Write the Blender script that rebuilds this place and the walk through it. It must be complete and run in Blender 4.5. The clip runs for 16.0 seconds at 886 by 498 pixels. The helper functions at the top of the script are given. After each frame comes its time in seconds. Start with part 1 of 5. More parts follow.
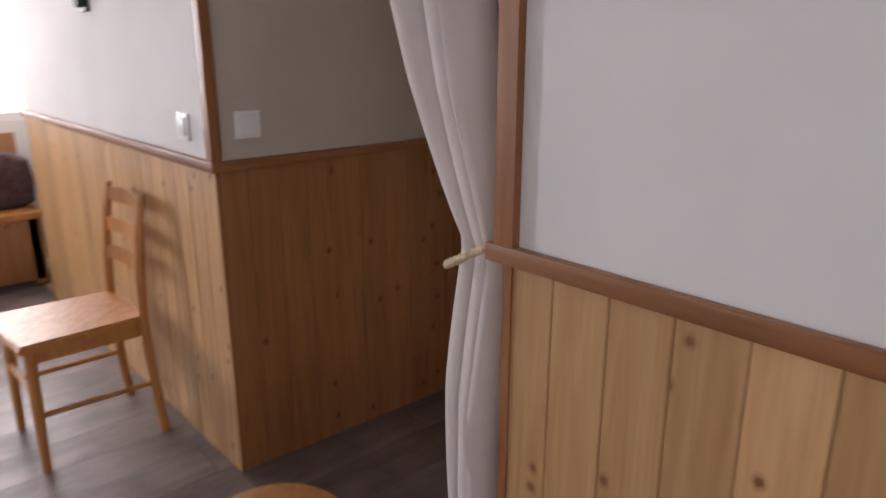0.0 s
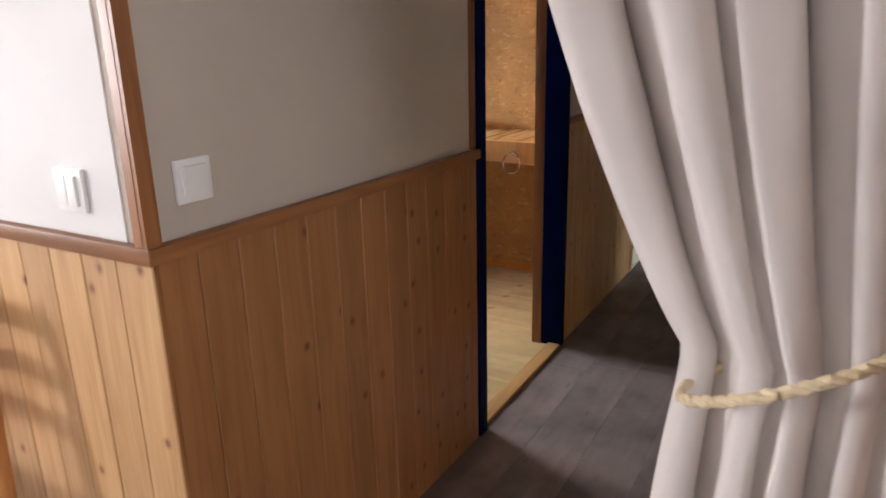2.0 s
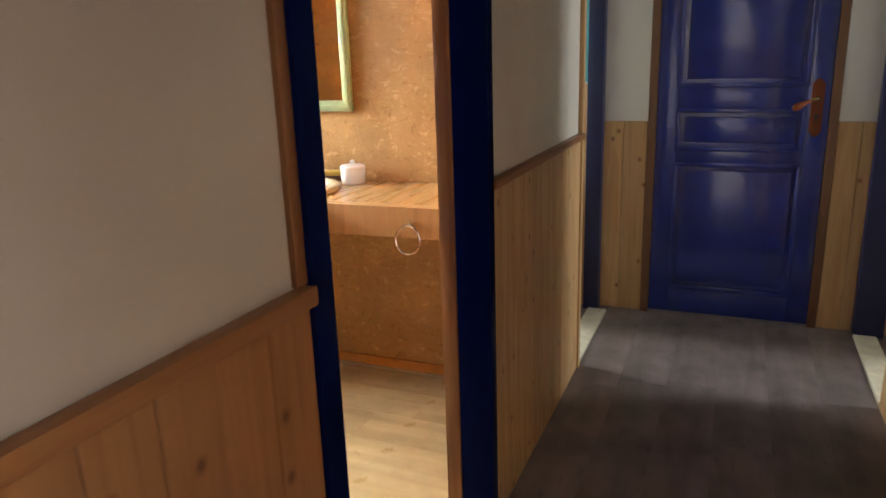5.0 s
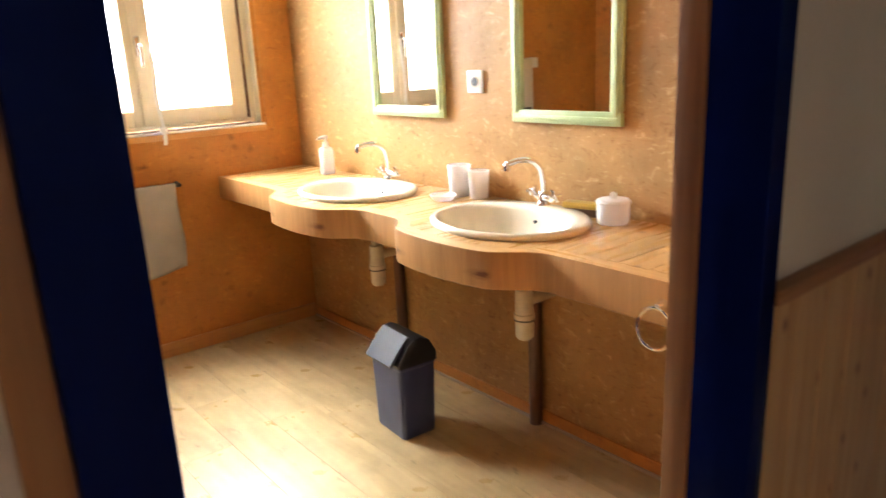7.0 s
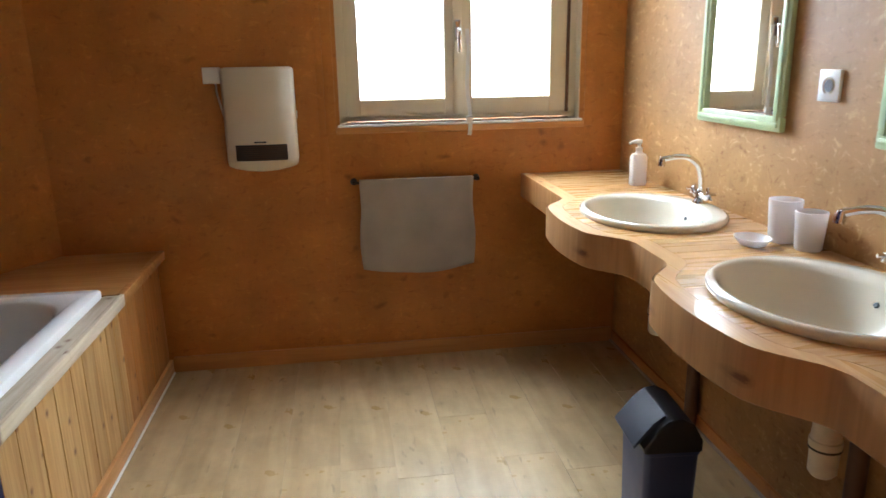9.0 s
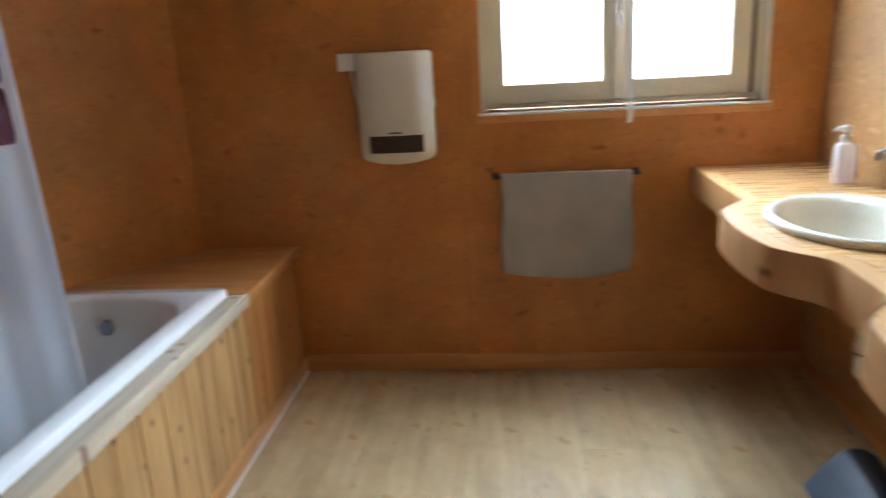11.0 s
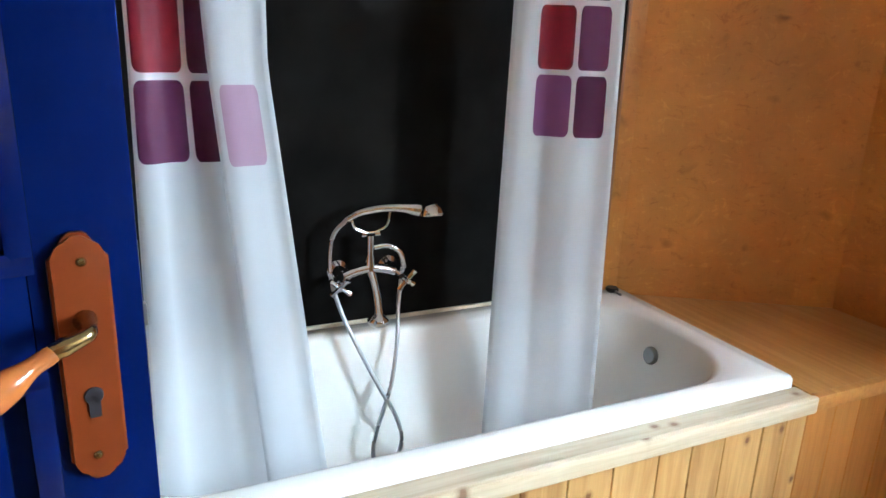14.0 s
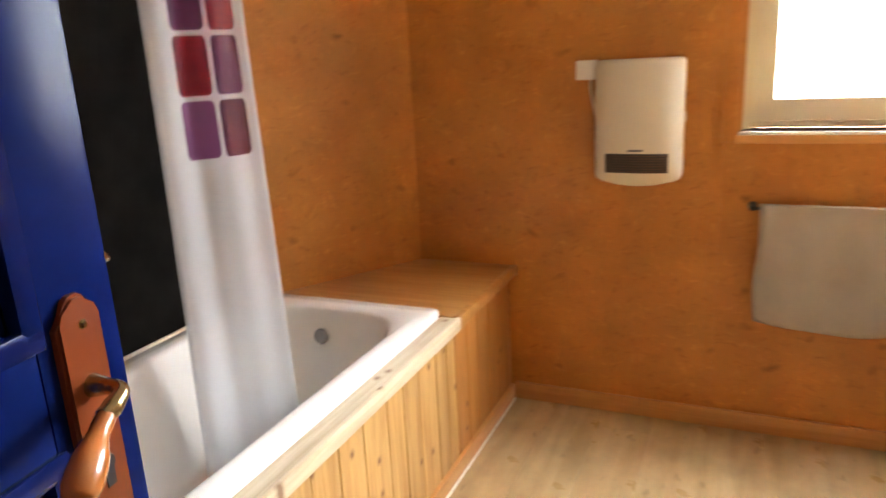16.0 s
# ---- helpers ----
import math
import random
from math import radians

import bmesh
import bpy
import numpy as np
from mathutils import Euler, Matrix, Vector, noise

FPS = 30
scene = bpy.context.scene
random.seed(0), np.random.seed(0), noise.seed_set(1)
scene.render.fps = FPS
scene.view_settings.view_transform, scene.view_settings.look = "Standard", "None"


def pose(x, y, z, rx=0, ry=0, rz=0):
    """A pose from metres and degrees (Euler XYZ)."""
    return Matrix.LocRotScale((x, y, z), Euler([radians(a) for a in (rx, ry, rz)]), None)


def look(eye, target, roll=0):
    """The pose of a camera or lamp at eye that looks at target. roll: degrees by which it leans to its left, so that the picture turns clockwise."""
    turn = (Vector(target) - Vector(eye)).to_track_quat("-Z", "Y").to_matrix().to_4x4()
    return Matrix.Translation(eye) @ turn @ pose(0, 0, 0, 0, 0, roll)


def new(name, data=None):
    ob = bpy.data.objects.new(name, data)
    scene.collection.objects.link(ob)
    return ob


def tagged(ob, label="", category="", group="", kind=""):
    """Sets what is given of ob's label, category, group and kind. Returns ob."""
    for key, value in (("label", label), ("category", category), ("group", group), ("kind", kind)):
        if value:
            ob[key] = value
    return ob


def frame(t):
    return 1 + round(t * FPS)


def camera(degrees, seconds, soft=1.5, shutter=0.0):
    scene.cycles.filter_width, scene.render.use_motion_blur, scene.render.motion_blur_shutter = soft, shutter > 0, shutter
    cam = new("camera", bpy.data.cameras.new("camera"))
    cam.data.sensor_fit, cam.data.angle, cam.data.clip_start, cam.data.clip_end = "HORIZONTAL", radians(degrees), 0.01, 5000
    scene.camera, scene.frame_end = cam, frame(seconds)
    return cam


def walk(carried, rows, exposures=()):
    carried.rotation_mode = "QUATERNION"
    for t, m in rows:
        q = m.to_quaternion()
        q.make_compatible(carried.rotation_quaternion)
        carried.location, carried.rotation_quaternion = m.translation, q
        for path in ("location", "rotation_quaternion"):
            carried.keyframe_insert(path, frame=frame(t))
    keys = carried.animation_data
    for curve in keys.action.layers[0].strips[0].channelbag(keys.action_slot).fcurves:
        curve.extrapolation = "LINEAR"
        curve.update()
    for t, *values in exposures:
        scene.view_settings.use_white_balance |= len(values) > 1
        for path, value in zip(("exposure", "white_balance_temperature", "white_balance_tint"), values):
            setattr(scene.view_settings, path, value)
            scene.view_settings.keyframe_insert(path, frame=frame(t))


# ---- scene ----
cam = camera(64.4, 16.0, shutter=0.5)
PATH = [
    (0, (-3.017, -1.982, 1.392), (-1.733, -0.557, 0.826), -0.0),
    (0.5, (-3.095, -1.702, 1.377), (-1.585, -0.505, 0.841), -1.7),
    (1, (-3.026, -1.498, 1.362), (-1.494, -0.349, 0.785), -1.5),
    (1.5, (-2.968, -1.264, 1.378), (-1.397, -0.167, 0.806), -1.9),
    (2, (-2.919, -1.052, 1.397), (-1.26, -0.094, 0.82), -1.4),
    (2.5, (-2.856, -0.868, 1.408), (-1.111, -0.077, 0.834), -2.8),
    (3, (-2.642, -0.725, 1.389), (-0.862, -0.01, 0.826), -1.4),
    (3.5, (-2.394, -0.589, 1.345), (-0.593, 0.087, 0.797), -2.1),
    (6, (-1.347, -0.604, 1.386), (0.315, 0.408, 0.924), -0.9),
    (6.5, (-1.142, -0.57, 1.384), (0.252, 0.768, 0.871), -2.8),
    (7, (-0.965, -0.45, 1.392), (0.253, 1.049, 0.872), -2.7),
    (7.5, (-0.81, -0.376, 1.392), (0.157, 1.305, 0.904), -3.6),
    (8, (-0.604, -0.332, 1.396), (0.028, 1.508, 0.931), -2.3),
    (9.3, (-0.36, -0.13, 1.385), (-0.15, 1.78, 0.86), -0.7),
    (10.5, (-0.176, 0.02, 1.36), (-0.149, 1.943, 0.83), 0.8),
    (11, (-0.291, 0.151, 1.363), (-0.501, 2.066, 0.824), -3.2),
    (11.5, (-0.372, 0.295, 1.377), (-1.007, 2.111, 0.83), -4.0),
    (12, (-0.364, 0.495, 1.377), (-1.433, 2.101, 0.848), -3.0),
    (12.5, (-0.343, 0.654, 1.399), (-1.565, 2.137, 0.844), -2.9),
    (13, (-0.338, 0.8, 1.38), (-1.786, 2.058, 0.812), -2.1),
    (13.5, (-0.287, 0.843, 1.412), (-1.908, 1.874, 0.856), -0.0),
    (14, (-0.214, 0.857, 1.409), (-1.942, 1.686, 0.837), 2.2),
    (14.5, (-0.231, 0.777, 1.398), (-1.837, 1.809, 0.803), 0.7),
    (15, (-0.267, 0.668, 1.381), (-1.668, 1.938, 0.729), -1.4),
    (15.5, (-0.351, 0.557, 1.383), (-1.46, 2.11, 0.785), -1.4),
    (16, (-0.388, 0.401, 1.409), (-1.175, 2.164, 0.887), -3.0),
]
walk(cam, [(t, look(eye, target, roll)) for t, eye, target, roll in PATH],
     exposures=[(0, -0.65, 6500, 20), (1.0, -0.2, 6500, 18), (2.0, 0.2, 6500, 15), (3.0, 0.5, 6100, 14), (3.5, 0.45, 6600, 15), (6.0, 0.9, 7000, 13), (6.5, 0.85, 7000, 13),
                (8.0, -0.03, 6400, 12), (10.5, -0.6, 5200, 6), (12.0, 0.37, 5500, 10), (14.0, 0.52, 5500, 3), (15.0, 0.55, 5650, 6), (16.0, 0.66, 6900, 14)])

# ---------------------------------------------------------------- light
world = bpy.data.worlds.new("sky")
scene.world = world
world.use_nodes = True
_sky = world.node_tree.nodes.new("ShaderNodeTexSky")
_sky.sky_type, _sky.sun_disc = "NISHITA", False
_sky.sun_elevation, _sky.sun_rotation = radians(48), radians(200)
_bg = world.node_tree.nodes["Background"]
_bg.inputs[1].default_value = 0.12
world.node_tree.links.new(_sky.outputs[0], _bg.inputs[0])


def lamp(name, kind, m, energy, color, size=1.0, size_y=None):
    data = bpy.data.lights.new(name, kind)
    data.energy, data.color = energy, color
    if kind == "AREA":
        data.shape, data.size, data.size_y = "RECTANGLE", size, size_y or size
    else:
        data.angle = radians(0.5)
    ob = new(name, data)
    ob.matrix_world = m
    return data


lamp("sun", "SUN", look((3, -8, 10), (0, 0, 0)), 3.0, (1, .95, .88))
lamp("bathroom_window_light", "AREA", look((.13, 3.36, 1.80), (-.38, 1.3, .1)), 195, (.82, .93, 1), 1.25, 1.05).spread = radians(132)
lamp("living_window_light", "AREA", pose(-4.2, 3.0, 1.45, -90, 0, -25), 130, (.90, .95, 1), .5, .7)
lamp("corner_window_light", "AREA", pose(-2.6, 3.06, 1.5, -90, 0, 0), 40, (1, .98, .95), 1.0, 1.0)
# added fill from the unseen south side, brightens curtain and corridor mouth
lamp("living_south_fill_light", "AREA", pose(-4.6, -3.9, 1.5, 90, 0, 0), 42, (.92, .95, 1), 1.4, 1.1)
lamp("north_bedroom_window_light", "AREA", pose(1.72, 2.66, 1.5, -90, 0, 0), 46, (.80, .92, 1), .5, 1.0)
lamp("south_bedroom_window_light", "AREA", pose(1.72, -3.76, 1.5, 90, 0, 0), 46, (.80, .92, 1), .5, 1.0)


# ---------------------------------------------------------------- materials
def shader(name):
    m = bpy.data.materials.new(name)
    m.use_nodes = True
    nt = m.node_tree
    return m, nt, nt.nodes["Principled BSDF"]


def node(nt, kind, **ins):
    n = nt.nodes.new("ShaderNode" + kind)
    for key, value in ins.items():
        n.inputs[key].default_value = value
    return n


def ramp(nt, fac, stops):
    r = nt.nodes.new("ShaderNodeValToRGB")
    els = r.color_ramp.elements
    while len(els) < len(stops):
        els.new(0.5)
    for e, (p, c) in zip(els, stops):
        e.position, e.color = p, (*c, 1)
    nt.links.new(fac, r.inputs[0])
    return r


def mixed(nt, fac, a, b, blend="MIX"):
    m = nt.nodes.new("ShaderNodeMix")
    m.data_type, m.blend_type = "RGBA", blend
    for slot, v in ((0, fac), (6, a), (7, b)):
        if hasattr(v, "is_linked"):
            nt.links.new(v, m.inputs[slot])
        else:
            m.inputs[slot].default_value = v if slot == 0 else (*v, 1)
    return m.outputs[2]


def coords(nt, scale, shuffle=True):
    tc = nt.nodes.new("ShaderNodeTexCoord")
    mp = nt.nodes.new("ShaderNodeMapping")
    mp.inputs["Scale"].default_value = scale
    src = tc.outputs["Object"]
    if shuffle:
        info = nt.nodes.new("ShaderNodeObjectInfo")
        mul = node(nt, "VectorMath")
        mul.operation = "MULTIPLY"
        mul.inputs[1].default_value = (37.0, 53.0, 71.0)
        nt.links.new(info.outputs["Random"], mul.inputs[0])
        add = node(nt, "VectorMath")
        nt.links.new(src, add.inputs[0])
        nt.links.new(mul.outputs[0], add.inputs[1])
        src = add.outputs[0]
    nt.links.new(src, mp.inputs["Vector"])
    return mp.outputs[0]


def bump(nt, bsdf, height, strength, distance=0.002):
    b = node(nt, "Bump", Strength=strength, Distance=distance)
    nt.links.new(height, b.inputs["Height"])
    nt.links.new(b.outputs[0], bsdf.inputs["Normal"])


def wood(name, pale, deep, grain="Z", rough=0.4, knots=0.8, tone=0.25, coat=0.0):
    """Planed softwood: long grain along one axis, dark knots, every board a little other in tone."""
    m, nt, b = shader(name)
    stretch = {"X": (1.2, 16, 16), "Y": (16, 1.2, 16), "Z": (16, 16, 1.2)}[grain]
    v = coords(nt, stretch)
    n1 = node(nt, "TexNoise", Scale=2.0, Detail=6.0, Distortion=0.8)
    nt.links.new(v, n1.inputs["Vector"])
    fine = {"X": (4, 160, 160), "Y": (160, 4, 160), "Z": (160, 160, 4)}[grain]
    n2 = node(nt, "TexNoise", Scale=1.0, Detail=3.0)
    nt.links.new(coords(nt, fine), n2.inputs["Vector"])
    body = ramp(nt, n1.outputs[0], [(0.3, deep), (0.62, pale)]).outputs[0]
    streak = ramp(nt, n2.outputs[0], [(0.3, (.86, .85, .84)), (0.7, (1, 1, 1))]).outputs[0]
    col = mixed(nt, 0.7, body, streak, "MULTIPLY")
    info = nt.nodes.new("ShaderNodeObjectInfo")
    shade = ramp(nt, info.outputs["Random"], [(0, (1 - tone,) * 3), (1, (1 + tone * .3,) * 3)]).outputs[0]
    col = mixed(nt, 1.0, col, shade, "MULTIPLY")
    if knots:
        kn = {"X": (6, 8, 8), "Y": (8, 6, 8), "Z": (8, 8, 6.5)}[grain]
        vo = node(nt, "TexVoronoi", Scale=1.0, Randomness=1.0)
        vo.voronoi_dimensions = "2D"
        sx = nt.nodes.new("ShaderNodeSeparateXYZ")
        cx = nt.nodes.new("ShaderNodeCombineXYZ")
        nt.links.new(coords(nt, kn), sx.inputs[0])
        nt.links.new(sx.outputs[0], cx.inputs[0])
        nt.links.new(sx.outputs[2 if grain == "Z" else 1], cx.inputs[1])
        nt.links.new(cx.outputs[0], vo.inputs["Vector"])
        pick = nt.nodes.new("ShaderNodeSeparateColor")
        nt.links.new(vo.outputs["Color"], pick.inputs[0])
        some = node(nt, "Math")
        some.operation = "LESS_THAN"
        some.inputs[1].default_value = knots * .42
        nt.links.new(pick.outputs[0], some.inputs[0])
        warp = node(nt, "TexNoise", Scale=30.0, Detail=2.0)
        ad = node(nt, "Math")
        ad.operation = "MULTIPLY_ADD"
        ad.inputs[1].default_value = 0.06
        nt.links.new(warp.outputs[0], ad.inputs[0])
        nt.links.new(vo.outputs["Distance"], ad.inputs[2])
        k = ramp(nt, ad.outputs[0], [(0.065, (1, 1, 1)), (0.095, (.45, .45, .45)), (0.15, (0, 0, 0))]).outputs[0]
        kf = node(nt, "Math")
        kf.operation = "MULTIPLY"
        nt.links.new(some.outputs[0], kf.inputs[1])
        nt.links.new(k, kf.inputs[0])
        col = mixed(nt, kf.outputs[0], col, (deep[0] * .42, deep[1] * .30, deep[2] * .26))
    nt.links.new(col, b.inputs["Base Color"])
    rr = ramp(nt, n1.outputs[0], [(0.2, (rough + .12,) * 3), (0.8, (rough - .06,) * 3)])
    nt.links.new(rr.outputs[0], b.inputs["Roughness"])
    b.inputs["Coat Weight"].default_value = coat
    bump(nt, b, n2.outputs[0], 0.25, 0.001)
    return m


def chipboard(name, pale, mid, deep, rough=0.42, size=1.0, relief=.06, spec=.4, speck=.5):
    """Varnished strand board: soft pressed flakes lying any way, scattered dark chips, wide stains."""
    m, nt, b = shader(name)
    v = coords(nt, (1, 1, 1), False)
    warp = node(nt, "TexNoise", Scale=9.0, Detail=3.0)
    nt.links.new(v, warp.inputs["Vector"])
    vm = node(nt, "VectorMath")
    vm.operation = "MULTIPLY_ADD"
    vm.inputs[1].default_value = (.11, .11, .11)
    nt.links.new(warp.outputs["Color"], vm.inputs[0])
    nt.links.new(v, vm.inputs[2])
    outs = []
    for sc in ((16, 16, 52), (48, 48, 17)):
        mp = node(nt, "Mapping", Scale=tuple(k / size for k in sc))
        nt.links.new(vm.outputs[0], mp.inputs["Vector"])
        fl = node(nt, "TexNoise", Scale=1.0, Detail=4.0, Roughness=.62, Distortion=.8)
        nt.links.new(mp.outputs[0], fl.inputs["Vector"])
        outs.append(fl.outputs[0])
    av = node(nt, "Math")
    av.operation = "MULTIPLY_ADD"
    av.inputs[1].default_value = 0.6
    half = node(nt, "Math")
    half.operation = "MULTIPLY"
    half.inputs[1].default_value = 0.4
    nt.links.new(outs[1], half.inputs[0])
    nt.links.new(outs[0], av.inputs[0])
    nt.links.new(half.outputs[0], av.inputs[2])
    col = ramp(nt, av.outputs[0], [(0.34, deep), (0.45, mid), (0.55, mid), (0.66, pale)]).outputs[0]
    mp = node(nt, "Mapping", Scale=(9, 9, 15))
    nt.links.new(vm.outputs[0], mp.inputs["Vector"])
    sp = node(nt, "TexVoronoi", Scale=1.0)
    nt.links.new(mp.outputs[0], sp.inputs["Vector"])
    pick = nt.nodes.new("ShaderNodeSeparateColor")
    nt.links.new(sp.outputs["Color"], pick.inputs[0])
    chosen = ramp(nt, pick.outputs[0], [(0.0, (speck,) * 3), (0.22, (speck * .3,) * 3), (0.36, (0, 0, 0))]).outputs[0]
    spot = ramp(nt, sp.outputs["Distance"], [(0.08, (1, 1, 1)), (0.30, (0, 0, 0))]).outputs[0]
    spk = node(nt, "Math")
    spk.operation = "MULTIPLY"
    nt.links.new(spot, spk.inputs[0])
    nt.links.new(chosen, spk.inputs[1])
    col = mixed(nt, spk.outputs[0], col, tuple(c * .45 for c in deep))
    big = node(nt, "TexNoise", Scale=3.4, Detail=4.0, Roughness=.6)
    nt.links.new(v, big.inputs["Vector"])
    st = ramp(nt, big.outputs[0], [(0.3, (.76, .73, .70)), (0.7, (1.10, 1.10, 1.10))]).outputs[0]
    col = mixed(nt, 1.0, col, st, "MULTIPLY")
    nt.links.new(col, b.inputs["Base Color"])
    b.inputs["Roughness"].default_value = rough
    b.inputs["Specular IOR Level"].default_value = spec
    bump(nt, b, av.outputs[0], relief, 0.001)
    return m


def sheet_floor(name, pale, deep, grain="Y", rough=0.3, stain=0.5):
    """Walked-on plank flooring: faint long grain, cloudy wear, short dark scuffs."""
    m, nt, b = shader(name)
    run = {"X": (1.1, 9, 9), "Y": (9, 1.1, 9)}[grain]
    n1 = node(nt, "TexNoise", Scale=1.6, Detail=4.0, Distortion=0.5)
    nt.links.new(coords(nt, run), n1.inputs["Vector"])
    col = ramp(nt, n1.outputs[0], [(0.32, deep), (0.66, pale)]).outputs[0]
    v = coords(nt, (1, 1, 1), False)
    wear = node(nt, "TexNoise", Scale=3.2, Detail=5.0, Roughness=0.6)
    nt.links.new(v, wear.inputs["Vector"])
    col = mixed(nt, 1.0, col, ramp(nt, wear.outputs[0], [(0.3, (1 - stain * .55,) * 3), (0.55, (1, 1, 1)), (0.75, (1 + stain * .25,) * 3)]).outputs[0], "MULTIPLY")
    scuff = {"X": (7, 26, 26), "Y": (26, 7, 26)}[grain]
    n2 = node(nt, "TexNoise", Scale=1.5, Detail=2.0)
    nt.links.new(coords(nt, scuff), n2.inputs["Vector"])
    mark = ramp(nt, n2.outputs[0], [(0.66, (0, 0, 0)), (0.74, (.55, .55, .55))]).outputs[0]
    col = mixed(nt, mark, col, tuple(c * .55 for c in deep))
    nt.links.new(col, b.inputs["Base Color"])
    nt.links.new(ramp(nt, wear.outputs[0], [(0.3, (rough + .14,) * 3), (0.7, (rough,) * 3)]).outputs[0], b.inputs["Roughness"])
    bump(nt, b, n1.outputs[0], 0.12, 0.001)
    return m


def plain(name, color, rough=0.5, metal=0.0, mottle=0.08, scale=6.0, relief=0.1, fine=180.0, coat=0.0, spec=0.5):
    """A painted or moulded surface with faint unevenness at two scales."""
    m, nt, b = shader(name)
    v = coords(nt, (1, 1, 1), False)
    a = node(nt, "TexNoise", Scale=scale, Detail=4.0)
    f = node(nt, "TexNoise", Scale=fine, Detail=2.0)
    for n in (a, f):
        nt.links.new(v, n.inputs["Vector"])
    col = ramp(nt, a.outputs[0], [(0.3, tuple(c * (1 - mottle) for c in color)), (0.7, tuple(min(1, c * (1 + mottle * .5)) for c in color))]).outputs[0]
    nt.links.new(col, b.inputs["Base Color"])
    rr = ramp(nt, a.outputs[0], [(0.25, (min(1, rough * 1.15),) * 3), (0.75, (rough * .88,) * 3)])
    nt.links.new(rr.outputs[0], b.inputs["Roughness"])
    b.inputs["Metallic"].default_value = metal
    b.inputs["Coat Weight"].default_value = coat
    b.inputs["Specular IOR Level"].default_value = spec
    bump(nt, b, f.outputs[0], relief, 0.0006)
    return m


def cloth(name, color, through_light=0.3, weave=900.0, dirt=0.06):
    m, nt, b = shader(name)
    v = coords(nt, (1, 1, 1), False)
    w = node(nt, "TexNoise", Scale=weave, Detail=1.0)
    a = node(nt, "TexNoise", Scale=5.0, Detail=4.0)
    for n in (a, w):
        nt.links.new(v, n.inputs["Vector"])
    col = ramp(nt, a.outputs[0], [(0.3, tuple(c * (1 - dirt) for c in color)), (0.7, color)]).outputs[0]
    nt.links.new(col, b.inputs["Base Color"])
    b.inputs["Roughness"].default_value = 0.85
    bump(nt, b, w.outputs[0], 0.3, 0.0008)
    tr = node(nt, "BsdfTranslucent")
    nt.links.new(col, tr.inputs[0])
    mx = node(nt, "MixShader", Fac=through_light)
    out = nt.nodes["Material Output"]
    nt.links.new(b.outputs[0], mx.inputs[1])
    nt.links.new(tr.outputs[0], mx.inputs[2])
    nt.links.new(mx.outputs[0], out.inputs[0])
    return m, nt, b, tr, col


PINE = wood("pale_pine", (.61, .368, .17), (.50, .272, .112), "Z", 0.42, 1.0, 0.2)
# pale pine darkened to hold the corridor's dimness; the bench uses it too
PINE_DARK = wood("dimmed_pine", (.36, .158, .056), (.285, .115, .037), "Z", 0.38, 1.0, 0.12, coat=.1)
RAIL = wood("brown_stained_rail", (.33, .135, .045), (.23, .086, .027), "X", 0.38, 0)
RAIL_Y = wood("brown_stained_rail_across", (.33, .135, .045), (.23, .086, .027), "Y", 0.38, 0)
RAIL_Z = wood("brown_stained_post", (.33, .135, .045), (.23, .086, .027), "Z", 0.38, 0)
COUNTER = wood("varnished_pine_worktop", (.60, .35, .130), (.47, .235, .075), "X", 0.26, 0.7, 0.22, coat=.25)
BAND = wood("varnished_pine_edging", (.60, .35, .130), (.48, .245, .08), "Y", 0.28, 0.5, 0.1, coat=.2)
# worktop pine darkened: the shade on the apron is in its colour
APRON = wood("varnished_pine_apron_shaded", (.44, .225, .078), (.35, .165, .052), "Z", 0.35, 0.7)
LEDGE = wood("varnished_pine_ledge", (.56, .265, .072), (.46, .20, .05), "X", 0.33, 0.5, 0.1)
WORN = wood("worn_grey_pine_edge", (.72, .60, .43), (.58, .45, .29), "Y", 0.5, 0.9)
PANEL = wood("tub_panel_pine", (.60, .36, .135), (.44, .225, .068), "Z", 0.36, 1.1, 0.2)
PANEL_ORANGE = wood("orange_varnished_tub_panel", (.56, .245, .060), (.46, .19, .042), "Z", 0.34, 0.9, 0.1)
CHAIR = wood("orange_beech", (.56, .25, .075), (.45, .18, .05), "Z", 0.35, 0)
FLOOR_BATH = sheet_floor("pale_oak_vinyl", (.51, .37, .19), (.40, .272, .125), "Y", 0.24, 0.45)
FLOOR_DARK = sheet_floor("grey_brown_laminate", (.200, .155, .142), (.145, .108, .098), "X", 0.36, 0.9)
SILLWOOD = wood("golden_pine_threshold", (.45, .25, .09), (.34, .17, .055), "X", 0.4, 0)
SKIRT = wood("orange_pine_skirting", (.70, .36, .12), (.60, .28, .085), "X", 0.32, 0)
OSB = chipboard("varnished_strand_board", (.63, .275, .057), (.53, .215, .042), (.41, .150, .028), 0.42, 1.2, .06, .4, .75)
# same board as OSB, window light on the vanity wall put into its colour
OSB_LIT = chipboard("window_lit_strand_board", (.64, .42, .185), (.44, .240, .084), (.29, .130, .038), 0.55, 1.0, .06, .3, .8)
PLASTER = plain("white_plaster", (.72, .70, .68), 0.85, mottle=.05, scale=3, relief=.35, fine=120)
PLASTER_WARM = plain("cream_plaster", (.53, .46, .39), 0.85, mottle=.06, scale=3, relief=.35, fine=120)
CEIL = plain("ceiling_white", (.75, .73, .70), 0.9)
BLUE = plain("deep_blue_gloss_paint", (.002, .0065, .050), 0.22, mottle=.2, scale=9, relief=.3, fine=60, spec=.02)
BLUE_TRIM = plain("glossy_blue_moulding_paint", (.002, .0065, .050), 0.14, mottle=.2, scale=9, relief=.3, fine=60, spec=.22)
